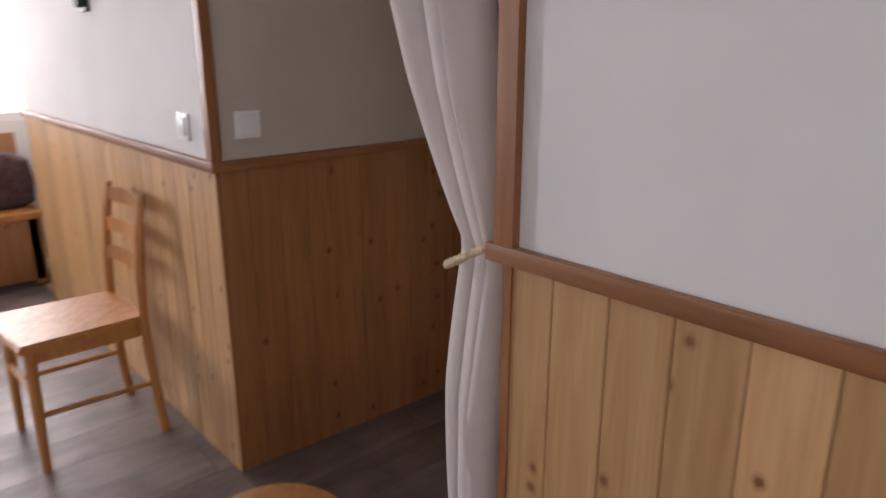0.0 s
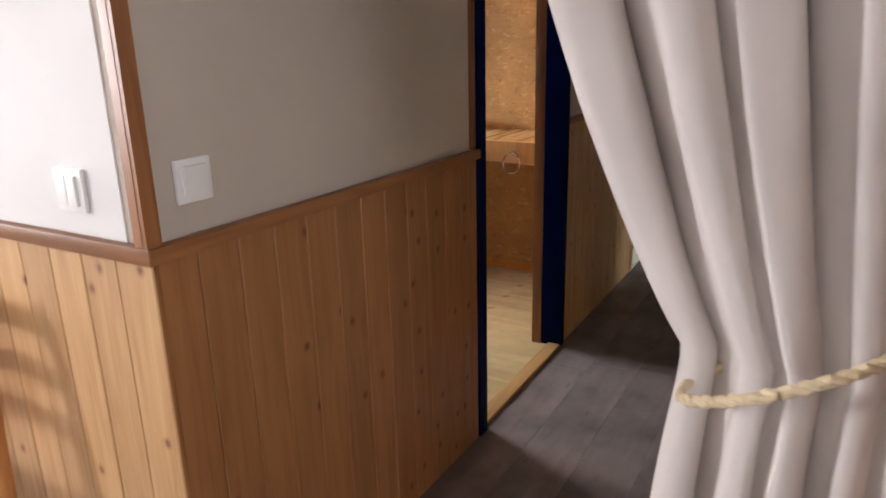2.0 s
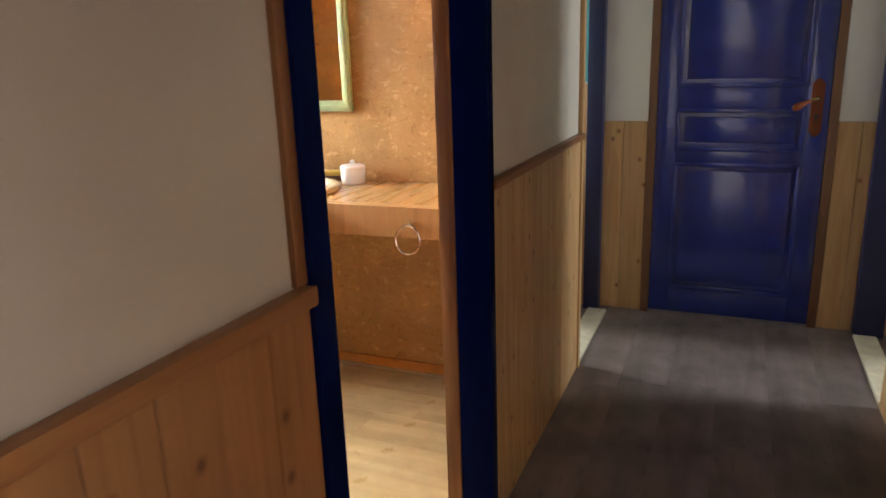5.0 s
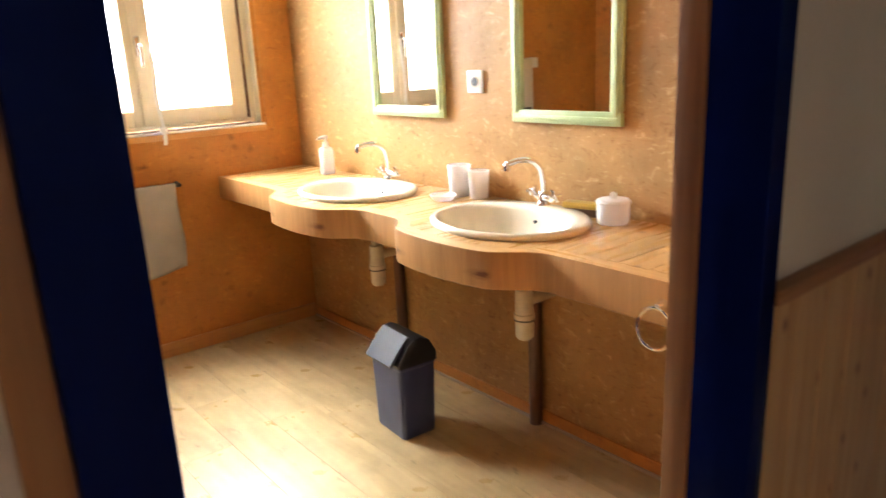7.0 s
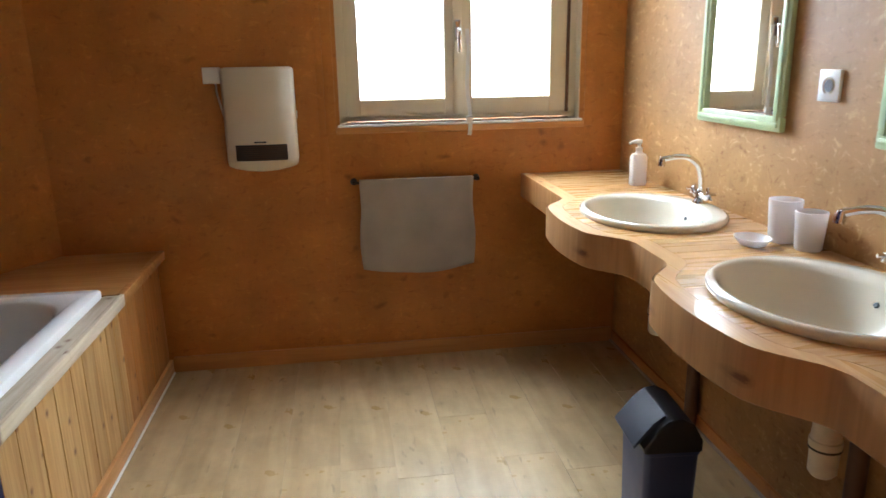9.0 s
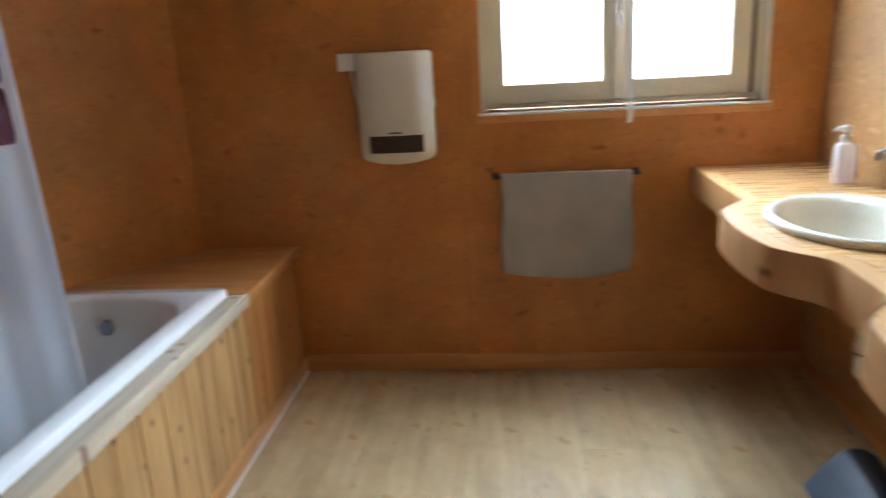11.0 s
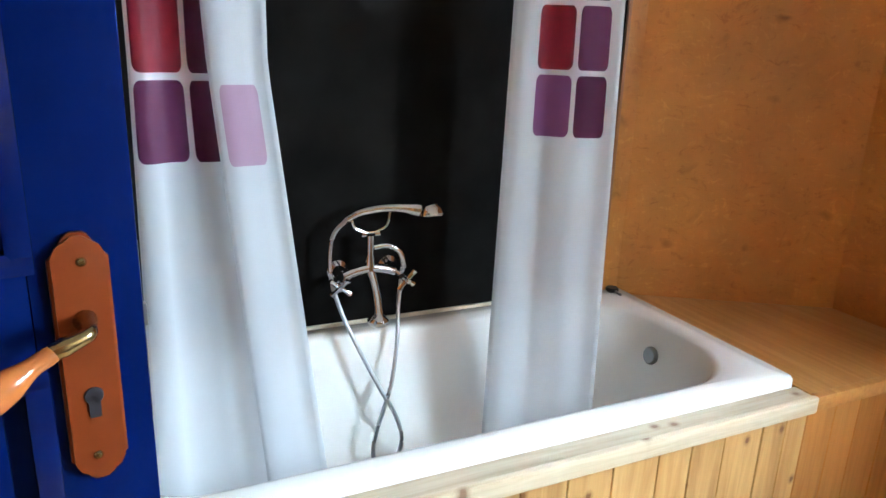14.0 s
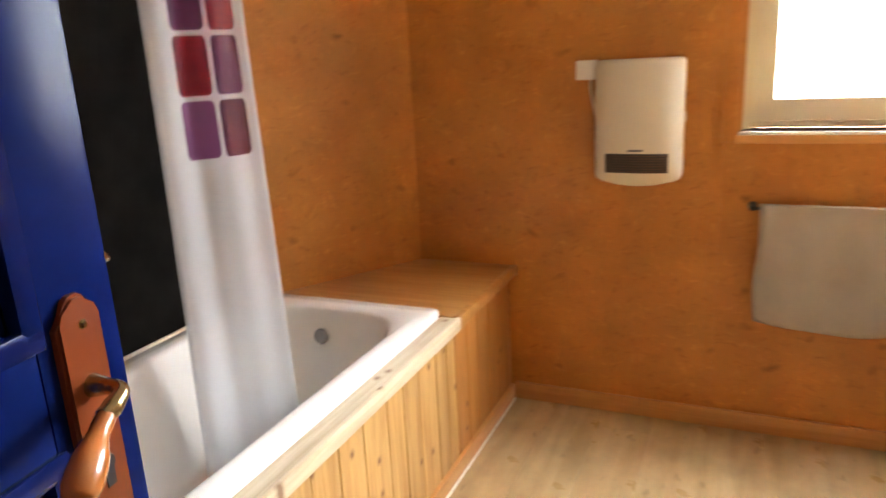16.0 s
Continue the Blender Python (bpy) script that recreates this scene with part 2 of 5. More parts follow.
NAVY = plain("navy_frame_paint", (.005, .008, .05), 0.4, mottle=.2, scale=9, relief=.3, fine=60)
SLATE = plain("black_slate_panel", (.0095, .0084, .0075), 0.8, mottle=.5, scale=7, relief=.5, fine=45, spec=.01)
ENAMEL = plain("white_enamel", (.86, .84, .80), 0.12, mottle=.02, relief=.02, coat=.4)
CERAMIC = plain("ivory_ceramic", (.80, .74, .60), 0.1, mottle=.03, relief=.02, coat=.5)
CHROME = plain("chrome", (.78, .78, .80), 0.09, 1.0, mottle=.03, relief=.02)
HOSE = plain("ribbed_steel_hose", (.55, .56, .58), 0.28, 1.0, mottle=.1, relief=.3, fine=400)
DULLSTEEL = plain("dull_dark_steel", (.22, .22, .23), 0.35, 1.0, mottle=.1)
# glossy door blue, base brightened to include a window's reflected sheen
GLOSSBLUE = plain("gloss_blue_paint_with_sheen", (.007, .020, .18), 0.2, mottle=.2, scale=9, relief=.6, fine=45, coat=.5, spec=.5)
BRASS = plain("aged_brass", (.36, .27, .13), 0.22, 1.0, mottle=.25, scale=40)
PLATE = plain("red_brown_lacquered_wood", (.125, .024, .005), 0.3, mottle=.05, scale=12, relief=.05, spec=.25)
GRIP = plain("orange_lacquered_wood", (.33, .10, .02), 0.2, mottle=.2, scale=30, relief=.1, coat=.5)
MINT = plain("mint_green_paint", (.50, .62, .34), 0.38, mottle=.12, scale=20)
IVORY = plain("ivory_painted_metal", (.74, .68, .54), 0.38, mottle=.03)
DARKGRILLE = plain("dark_grille", (.03, .028, .026), 0.5)
WHITEPLASTIC = plain("white_plastic", (.80, .79, .76), 0.35, mottle=.02)
BIN = plain("slate_blue_plastic", (.032, .044, .13), 0.42, mottle=.1)
BINLID = plain("black_plastic", (.016, .016, .022), 0.48, mottle=.1, spec=.35)
BINFLAP = plain("grey_plastic", (.030, .036, .055), 0.48, mottle=.1)
PIPE = plain("cream_pvc", (.66, .58, .44), 0.4, mottle=.15, scale=20)
PIPEDARK = plain("brown_waste_pipe", (.12, .05, .022), 0.45)
WINPAINT = plain("cream_window_paint", (.74, .66, .48), 0.45, mottle=.06, scale=8)
WHITEPAINT = plain("white_gloss_paint", (.82, .80, .78), 0.4, mottle=.04)
TEAL = plain("turquoise_wall_paint", (.08, .36, .36), 0.8, mottle=.06)
YELLOW = wood("yellow_brush_wood", (.62, .40, .08), (.5, .3, .05), "Y", 0.4, 0)
ROPE = plain("cotton_rope", (.62, .50, .32), 0.85, mottle=.2, scale=60, relief=.8, fine=350)
BRISTLE = plain("dark_bristles", (.12, .06, .03), 0.8)
MAT = plain("grey_door_mat", (.22, .19, .17), 0.95, mottle=.2, relief=.8)
TOWEL, *_ = cloth("grey_towelling", (.51, .475, .44), 0.1, 420, .22)
MILKY, _, _milk, *_ = cloth("milky_plastic", (.93, .90, .89), 0.45, 200, .03)
_milk.inputs["Roughness"].default_value = 0.3
LINEN, *_ = cloth("unbleached_linen", (.78, .715, .67), 0.2, 700, .1)


def mirror_glass():
    m, nt, b = shader("mirror_glass")
    b.inputs["Base Color"].default_value = (.9, .91, .9, 1)
    b.inputs["Metallic"].default_value, b.inputs["Roughness"].default_value = 1, 0.015
    return m


def window_glass():
    m, nt, b = shader("window_glass")
    b.inputs["Base Color"].default_value = (1, 1, 1, 1)
    b.inputs["Roughness"].default_value, b.inputs["Transmission Weight"].default_value, b.inputs["IOR"].default_value = 0, 1, 1.45
    return m


def glow(name, color, strength):
    m, nt, b = shader(name)
    b.inputs["Base Color"].default_value = (*color, 1)
    b.inputs["Emission Color"].default_value = (*color, 1)
    b.inputs["Emission Strength"].default_value = strength
    return m


def printed_curtain():
    """White nylon with rows of rounded squares in reds, purples and pinks above a plain lower part."""
    m, nt, b, tr, base = cloth("printed_nylon", (.86, .87, .90), 0.5, 300, .03)
    uv = nt.nodes.new("ShaderNodeUVMap")
    sc = node(nt, "Mapping", Scale=(1 / .15, 1 / .165, 1))
    nt.links.new(uv.outputs[0], sc.inputs["Vector"])
    fl = node(nt, "VectorMath")
    fl.operation = "FLOOR"
    fr = node(nt, "VectorMath")
    fr.operation = "FRACTION"
    for n in (fl, fr):
        nt.links.new(sc.outputs[0], n.inputs[0])
    cell = nt.nodes.new("ShaderNodeSeparateXYZ")
    nt.links.new(fl.outputs[0], cell.inputs[0])
    rw = node(nt, "Math")
    rw.operation = "FLOORED_MODULO"
    rw.inputs[1].default_value = 3.0
    nt.links.new(cell.outputs[1], rw.inputs[0])
    idx = node(nt, "Math")
    idx.operation = "MULTIPLY_ADD"
    idx.inputs[1].default_value = 12.0
    nt.links.new(rw.outputs[0], idx.inputs[0])
    nt.links.new(cell.outputs[0], idx.inputs[2])
    wn = node(nt, "Math")
    wn.operation = "MULTIPLY_ADD"
    wn.inputs[1].default_value = 1 / 36
    wn.inputs[2].default_value = .5 / 36
    nt.links.new(idx.outputs[0], wn.inputs[0])
    tint = nt.nodes.new("ShaderNodeValToRGB")
    tint.color_ramp.interpolation = "CONSTANT"
    ground, red, plum, wine, pink, mauve = (.86, .87, .90), (.35, .012, .04), (.22, .045, .15), (.15, .012, .075), (.66, .45, .60), (.28, .09, .25)
    prints = ((plum, wine, pink, mauve, wine), (red, wine, ground, red, plum), (mauve, red, pink, plum, red))
    cols = []
    for r, (p, q, w, e, h) in enumerate(prints):
        cols += [((12 * r + k) / 36, c) for k, c in ((0, p), (1, q), (2, ground), (4, w), (5, ground), (8, e), (9, h), (10, ground))]
    while len(tint.color_ramp.elements) < len(cols):
        tint.color_ramp.elements.new(.99)
    for e, (p, c) in zip(tint.color_ramp.elements, cols):
        e.position, e.color = p, (*c, 1)
    nt.links.new(wn.outputs[0], tint.inputs[0])
    # rounded square: length of max(|p - 0.5| - inner, 0) below a radius
    sub = node(nt, "VectorMath")
    sub.operation = "SUBTRACT"
    sub.inputs[1].default_value = (.5, .5, 0)
    ab = node(nt, "VectorMath")
    ab.operation = "ABSOLUTE"
    inn = node(nt, "VectorMath")
    inn.operation = "SUBTRACT"
    inn.inputs[1].default_value = (.32, .34, 9)
    mx = node(nt, "VectorMath")
    mx.operation = "MAXIMUM"
    mx.inputs[1].default_value = (0, 0, 0)
    ln = node(nt, "VectorMath")
    ln.operation = "LENGTH"
    nt.links.new(fr.outputs[0], sub.inputs[0])
    nt.links.new(sub.outputs[0], ab.inputs[0])
    nt.links.new(ab.outputs[0], inn.inputs[0])
    nt.links.new(inn.outputs[0], mx.inputs[0])
    nt.links.new(mx.outputs[0], ln.inputs[0])
    lt = node(nt, "Math")
    lt.operation = "LESS_THAN"
    lt.inputs[1].default_value = .12
    nt.links.new(ln.outputs["Value"], lt.inputs[0])
    sp = nt.nodes.new("ShaderNodeSeparateXYZ")
    nt.links.new(uv.outputs[0], sp.inputs[0])
    up = node(nt, "Math")
    up.operation = "GREATER_THAN"
    up.inputs[1].default_value = 0.0
    nt.links.new(sp.outputs[1], up.inputs[0])
    both = node(nt, "Math")
    both.operation = "MULTIPLY"
    nt.links.new(lt.outputs[0], both.inputs[0])
    nt.links.new(up.outputs[0], both.inputs[1])
    col = mixed(nt, both.outputs[0], base, tint.outputs[0])
    nt.links.new(col, b.inputs["Base Color"])
    nt.links.new(col, tr.inputs[0])
    b.inputs["Roughness"].default_value = 0.5
    sheer = node(nt, "MixShader", Fac=.34)
    out = nt.nodes["Material Output"]
    nt.links.new(out.inputs[0].links[0].from_socket, sheer.inputs[1])
    nt.links.new(node(nt, "BsdfTransparent").outputs[0], sheer.inputs[2])
    nt.links.new(sheer.outputs[0], out.inputs[0])
    return m


MIRROR, GLASS, NYLON = mirror_glass(), window_glass(), printed_curtain()
DAY = glow("bright_daylight", (1, 1, 1), 4.0)


# ---------------------------------------------------------------- building tools
def box(bm, x0, y0, z0, x1, y1, z1, bev=0.0):
    vs = [bm.verts.new((x, y, z)) for z in (z0, z1) for y in (y0, y1) for x in (x0, x1)]
    fs = [bm.faces.new([vs[i] for i in q]) for q in ((0, 2, 3, 1), (4, 5, 7, 6), (0, 1, 5, 4), (2, 6, 7, 3), (0, 4, 6, 2), (1, 3, 7, 5))]
    if bev:
        bmesh.ops.bevel(bm, geom=list({e for f in fs for e in f.edges}), offset=bev, segments=2, affect="EDGES", profile=.6)
    return bm


def prism(bm, outline, z0, z1, bev=0.0):
    lo = [bm.verts.new((x, y, z0)) for x, y in outline]
    hi = [bm.verts.new((x, y, z1)) for x, y in outline]
    n = len(outline)
    top = bm.faces.new(hi)
    bm.faces.new(lo[::-1])
    for i in range(n):
        bm.faces.new((lo[i], lo[(i + 1) % n], hi[(i + 1) % n], hi[i]))
    if bev:
        bmesh.ops.bevel(bm, geom=list(top.edges), offset=bev, segments=2, affect="EDGES")
    bmesh.ops.recalc_face_normals(bm, faces=bm.faces[:])
    return bm


def tube(bm, pts, r, n=12, caps=True):
    pts = [Vector(p) for p in pts]
    rad = r if isinstance(r, (list, tuple)) else [r] * len(pts)
    rings, side = [], None
    for i, p in enumerate(pts):
        d = (pts[min(i + 1, len(pts) - 1)] - pts[max(i - 1, 0)]).normalized()
        if side is None:
            side = d.orthogonal().normalized()
        side = (side - d * side.dot(d)).normalized()
        up = d.cross(side)
        rings.append([bm.verts.new(p + rad[i] * (math.cos(a) * side + math.sin(a) * up)) for a in (2 * math.pi * k / n for k in range(n))])
    for a, b in zip(rings, rings[1:]):
        for k in range(n):
            bm.faces.new((a[k], a[(k + 1) % n], b[(k + 1) % n], b[k]))
    if caps:
        bm.faces.new(rings[0][::-1])
        bm.faces.new(rings[-1])
    return bm


def curve(points, steps=8):
    """A smooth line through the given points."""
    ps = [Vector(p) for p in points]
    ps = [ps[0] * 2 - ps[1]] + ps + [ps[-1] * 2 - ps[-2]]
    out = []
    for a, b, c, d in zip(ps, ps[1:], ps[2:], ps[3:]):
        for k in range(steps):
            t = k / steps
            out.append(.5 * (2 * b + (c - a) * t + (2 * a - 5 * b + 4 * c - d) * t * t + (3 * b - a - 3 * c + d) * t ** 3))
    return out + [ps[-2]]


def lathe(bm, profile, n=32, at=(0, 0, 0), sx=1.0, sy=1.0):
    rings = []
    for r, z in profile:
        if r < 1e-6:
            rings.append([bm.verts.new((at[0], at[1], at[2] + z))])
        else:
            rings.append([bm.verts.new((at[0] + sx * r * math.cos(2 * math.pi * k / n), at[1] + sy * r * math.sin(2 * math.pi * k / n), at[2] + z)) for k in range(n)])
    for a, b in zip(rings, rings[1:]):
        for k in range(n):
            q = [a[k % len(a)], a[(k + 1) % len(a)], b[(k + 1) % len(b)], b[k % len(b)]]
            q = [v for i, v in enumerate(q) if v not in q[:i]]
            if len(q) > 2:
                bm.faces.new(q)
    bmesh.ops.recalc_face_normals(bm, faces=bm.faces[:])
    return bm


def rrect(cx, cy, hx, hy, r, n=12):
    r = min(r, hx - .001, hy - .001)
    out = []
    for qx, qy, a0 in ((1, 1, 0), (-1, 1, 90), (-1, -1, 180), (1, -1, 270)):
        for k in range(n + 1):
            a = radians(a0 + 90 * k / n)
            out.append((cx + qx * (hx - r) + r * math.cos(a), cy + qy * (hy - r) + r * math.sin(a)))
    return out


def bridge(bm, rings, cap_first=False, cap_last=False):
    made = [[bm.verts.new(p) for p in ring] for ring in rings]
    for a, b in zip(made, made[1:]):
        for k in range(len(a)):
            bm.faces.new((a[k], a[(k + 1) % len(a)], b[(k + 1) % len(a)], b[k]))
    if cap_first:
        bm.faces.new(made[0][::-1])
    if cap_last:
        bm.faces.new(made[-1])
    bmesh.ops.recalc_face_normals(bm, faces=bm.faces[:])
    return bm


def meshed(bm, name, material, sharp=38):
    bm.normal_update()
    for f in bm.faces:
        f.smooth = True
    for e in bm.edges:
        if len(e.link_faces) == 2 and e.calc_face_angle(0) > radians(sharp):
            e.smooth = False
    me = bpy.data.meshes.new(name)
    bm.to_mesh(me)
    bm.free()
    me.materials.append(material)
    return me


def part(name, bm, material, parent=None, label="", sharp=38):
    ob = new(name, meshed(bm, name, material, sharp))
    ob.parent = parent
    return tagged(ob, label) if label else ob


def thing(name, at, label, category, group="", rz=0):
    ob = new(name)
    ob.empty_display_size = .05
    ob.matrix_basis = pose(*at, 0, 0, rz)
    return tagged(ob, label, category, group)


def setting(name, bm, material, label="", category=""):
    return tagged(part(name, bm, material), label, category, kind="structure")


def B():
    return bmesh.new()


# ---------------------------------------------------------------- shell of the place
H = 2.42          # ceiling height
WX, WY = .89, 3.02   # vanity wall, window wall of the bathroom
DX = -2.03        # slate wall behind the tub
XL = -2.14        # living-room face of the partition
CY = -1.18        # south wall of the corridor
EX = 2.01         # end wall of the corridor
RZ = 1.05         # top of the wainscot rail

setting("ground", box(B(), -60, -60, -.32, 60, 60, -.30), MAT, "plain ground outside the house", "ground")
setting("floor_living", box(B(), -7, -4.1, -.06, 2.4, 0, -.012), FLOOR_DARK, "dark subfloor under grey-brown laminate", "floor")
setting("floor_living_north", box(B(), -7, 0, -.06, XL + .02, 3.1, -.012), FLOOR_DARK, "dark subfloor under grey-brown laminate", "floor")
setting("floor_bathroom", box(B(), XL + .02, 0, -.06, 1.06, 3.1, -.012), FLOOR_BATH, "pale subfloor under oak vinyl planks", "floor")
setting("floor_bedroom", box(B(), 1.06, 0, -.06, 4.2, 2.8, -.004), FLOOR_DARK, "grey-brown laminate bedroom floor", "floor")
setting("floor_bedroom_south", box(B(), 2.4, -4.1, -.06, 4.2, 0, -.012), FLOOR_DARK, "grey-brown laminate bedroom floor", "floor")
setting("ceiling", box(B(), -7.2, -4.3, H, 4.3, 3.3, H + .1), CEIL, "plain white ceiling", "ceiling")

# out of view; white chosen to bounce window light onto tub and walls
setting("ceiling_bathroom", box(B(), DX, .125, H - .03, WX, WY, H - .004), CEIL, "unseen white bathroom ceiling, added to bounce light", "ceiling")
# corridor and living faces are plaster, bathroom faces strand board
SKEW = Matrix.Translation((XL, 0, 0)) @ Matrix.Rotation(radians(-1.05), 4, "Z") @ Matrix.Translation((-XL, 0, 0))  # this wall runs a little askew
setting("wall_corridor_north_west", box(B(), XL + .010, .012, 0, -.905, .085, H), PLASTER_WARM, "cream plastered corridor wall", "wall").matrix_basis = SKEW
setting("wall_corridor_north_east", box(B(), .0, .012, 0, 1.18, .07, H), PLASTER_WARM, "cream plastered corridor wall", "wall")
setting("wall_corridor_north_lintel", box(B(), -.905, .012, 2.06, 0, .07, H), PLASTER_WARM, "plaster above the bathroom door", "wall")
setting("wall_bath_door_side", box(B(), DX, .07, 0, -.905, .125, H), OSB, "orange varnished strand board wall", "wall")
setting("wall_bath_door_side_east", box(B(), 0, .07, 0, .98, .125, H), OSB, "orange varnished strand board wall", "wall")
setting("wall_bath_lintel", box(B(), -.905, .07, 2.06, 0, .125, H), OSB, "strand board above the door", "wall")
setting("wall_vanity", box(B(), WX, .125, 0, WX + .09, WY + .2, H), OSB_LIT, "varnished strand board wall behind the washbasins, coloured pale as if window-lit", "wall")
setting("wall_slate", box(B(), DX - .05, .125, 0, DX, 2.40, H), OSB, "strand board wall behind the bathtub", "wall")
WX0, WX1, WZ0, WZ1 = -.42, .68, 1.118, 2.06
wb = box(B(), -1.75, WY, 0, WX0, WY + .2, H)
box(wb, WX1, WY, 0, WX, WY + .2, H)
box(wb, WX0, WY, 0, WX1, WY + .2, WZ0)
box(wb, WX0, WY, WZ1, WX1, WY + .2, H)
setting("wall_window", wb, OSB, "orange varnished strand board wall with a window", "wall")
setting("wall_diagonal", prism(B(), [(DX, 2.40), (-1.648, WY + .02), (-1.75, WY + .02), (DX - .05, 2.46)], 0, H), OSB, "slanting strand board wall beside the tub ledge", "wall")

LY = 2.30         # where the bright wall turns towards the corner window
lw = box(B(), XL + .008, .0705, 0, XL + .06, LY, H)
setting("wall_living_east_north", lw, PLASTER, "bright white plastered living-room wall", "wall")
setting("wall_living_diagonal", prism(B(), [(XL + .008, LY), (XL + .055, LY), (-1.76, 3.1), (-1.80, 3.1)], 0, H), PLASTER, "white slanting wall", "wall")
setting("wall_living_east_south", box(B(), XL + .008, -4.1, 0, XL + .09, CY - .012, H), PLASTER, "white plastered living-room wall", "wall")
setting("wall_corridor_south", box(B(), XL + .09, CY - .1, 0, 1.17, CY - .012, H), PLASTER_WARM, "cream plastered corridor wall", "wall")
setting("wall_living_west", box(B(), -7.1, -4.1, 0, -7, 3.1, H), PLASTER, "plain white wall", "wall")
# south wall is out of view; its opening is added
sw = box(B(), -7, -4.2, 0, -5.4, -4.1, H)
box(sw, -3.8, -4.2, 0, XL + .09, -4.1, H)
box(sw, -5.4, -4.2, 0, -3.8, -4.1, .9)
box(sw, -5.4, -4.2, 2.1, -3.8, -4.1, H)
setting("wall_living_south", sw, PLASTER, "unseen white wall with an added opening", "wall")
nw = box(B(), -7, 3.1, 0, -4.75, 3.2, H)
box(nw, -3.65, 3.1, 0, -3.2, 3.2, H)
for a, b in ((-4.75, -3.65), (-3.2, -1.86)):
    box(nw, a, 3.1, 0, b, 3.2, .92)
    box(nw, a, 3.1, 2.1, b, 3.2, H)
box(nw, -1.86, 3.1, 0, -1.75, 3.2, H)
setting("wall_living_north", nw, PLASTER, "white wall with two windows", "wall")

setting("wall_end", box(B(), EX + .008, -.985 - .04, 2.06, EX + .1, -.21 + .04, H), PLASTER, "plaster above the blue end door", "wall")
setting("wall_end_north", box(B(), EX + .008, -.17, 0, EX + .1, 2.8, H), PLASTER, "white plastered corridor end wall", "wall")
setting("wall_end_south", box(B(), EX + .008, -3.9, 0, EX + .1, -1.025, H), PLASTER, "white plastered corridor end wall", "wall")
setting("wall_behind_end_door", box(B(), EX + .5, -1.3, 0, EX + .6, .1, H), PLASTER, "plain wall behind the end door", "wall")
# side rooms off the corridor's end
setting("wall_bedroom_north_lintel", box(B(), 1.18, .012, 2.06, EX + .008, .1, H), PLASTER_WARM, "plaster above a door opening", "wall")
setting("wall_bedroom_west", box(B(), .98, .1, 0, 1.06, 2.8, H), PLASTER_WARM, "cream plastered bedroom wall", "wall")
bn = box(B(), .98, 2.7, 0, 1.25, 2.8, H)
box(bn, 1.25, 2.7, 0, EX, 2.8, .95)
box(bn, 1.25, 2.7, 2.0, EX, 2.8, H)
setting("wall_bedroom_north", bn, TEAL, "turquoise painted bedroom wall with a window", "wall")
setting("wall_bedroom_south_lintel", box(B(), 1.17, CY - .1, 2.06, EX + .008, CY - .012, H), PLASTER_WARM, "plaster above a door opening", "wall")
setting("wall_bedroom_south_west", box(B(), 1.0, -3.9, 0, 1.08, CY - .1, H), PLASTER_WARM, "cream plastered bedroom wall", "wall")
bs = box(B(), 1.0, -3.9, 0, 1.25, -3.8, H)
box(bs, 1.25, -3.9, 0, EX, -3.8, .95)
box(bs, 1.25, -3.9, 2.0, EX, -3.8, H)
setting("wall_bedroom_south", bs, TEAL, "turquoise painted bedroom wall with a window", "wall")
setting("teal_panel_north", box(B(), EX - .004, .14, 1.22, EX + .006, 2.7, H), TEAL, "turquoise upper wall of the side room", "wall")
setting("teal_panel_south", box(B(), EX - .004, -3.8, 1.22, EX + .006, -1.32, H), TEAL, "turquoise upper wall of the side room", "wall")

setting("backdrop_bathroom", box(B(), -1.6, 4.4, -.2, 2.6, 4.42, 4.0), DAY, "white daylight outside the window", "backdrop")
setting("backdrop_living", box(B(), -6, 5.0, -.2, -1.0, 5.02, 4.0), DAY, "white daylight outside the windows", "backdrop")

# ---------------------------------------------------------------- wainscot rails, posts, trims
setting("rail_corridor_north_west", box(B(), XL - .012, -.016, RZ - .03, -.906, .012, RZ, .004), RAIL, "brown stained wainscot rail", "trim").matrix_basis = SKEW
setting("rail_corridor_north_east", box(B(), .004, -.016, RZ - .025, 1.19, .012, RZ, .004), RAIL, "brown stained wainscot rail", "trim")
setting("rail_living_north", box(B(), XL - .014, -.014, RZ - .032, XL + .008, LY - .01, RZ + .001, .004), RAIL_Y, "brown stained wainscot rail", "trim")
setting("rail_living_south", box(B(), XL - .014, -4.1, RZ - .034, XL + .008, -1.135, RZ, .004), RAIL_Y, "brown stained wainscot rail", "trim")
setting("rail_corridor_south", box(B(), XL + .09, CY - .012, RZ - .025, 1.17, CY + .016, RZ, .004), RAIL, "brown stained wainscot rail", "trim")
cp = box(B(), XL - .010, .004, RZ, XL + .008, .026, H)
box(cp, XL - .009, -.006, RZ, XL + .024, .012, H)
setting("corner_post", cp, RAIL_Z, "brown stained corner strip", "trim")
op = box(B(), XL - .010, CY - .018, RZ, XL + .008, CY + .026, H)
box(op, XL - .004, CY - .012, 0, XL + .095, CY + .008, H)
setting("opening_post", op, RAIL_Z, "brown stained post at the corridor opening", "trim")
setting("opening_head", box(B(), XL - .01, CY, 2.14, XL + .09, 0.012, 2.24), RAIL_Y, "brown stained head of the corridor opening", "trim")


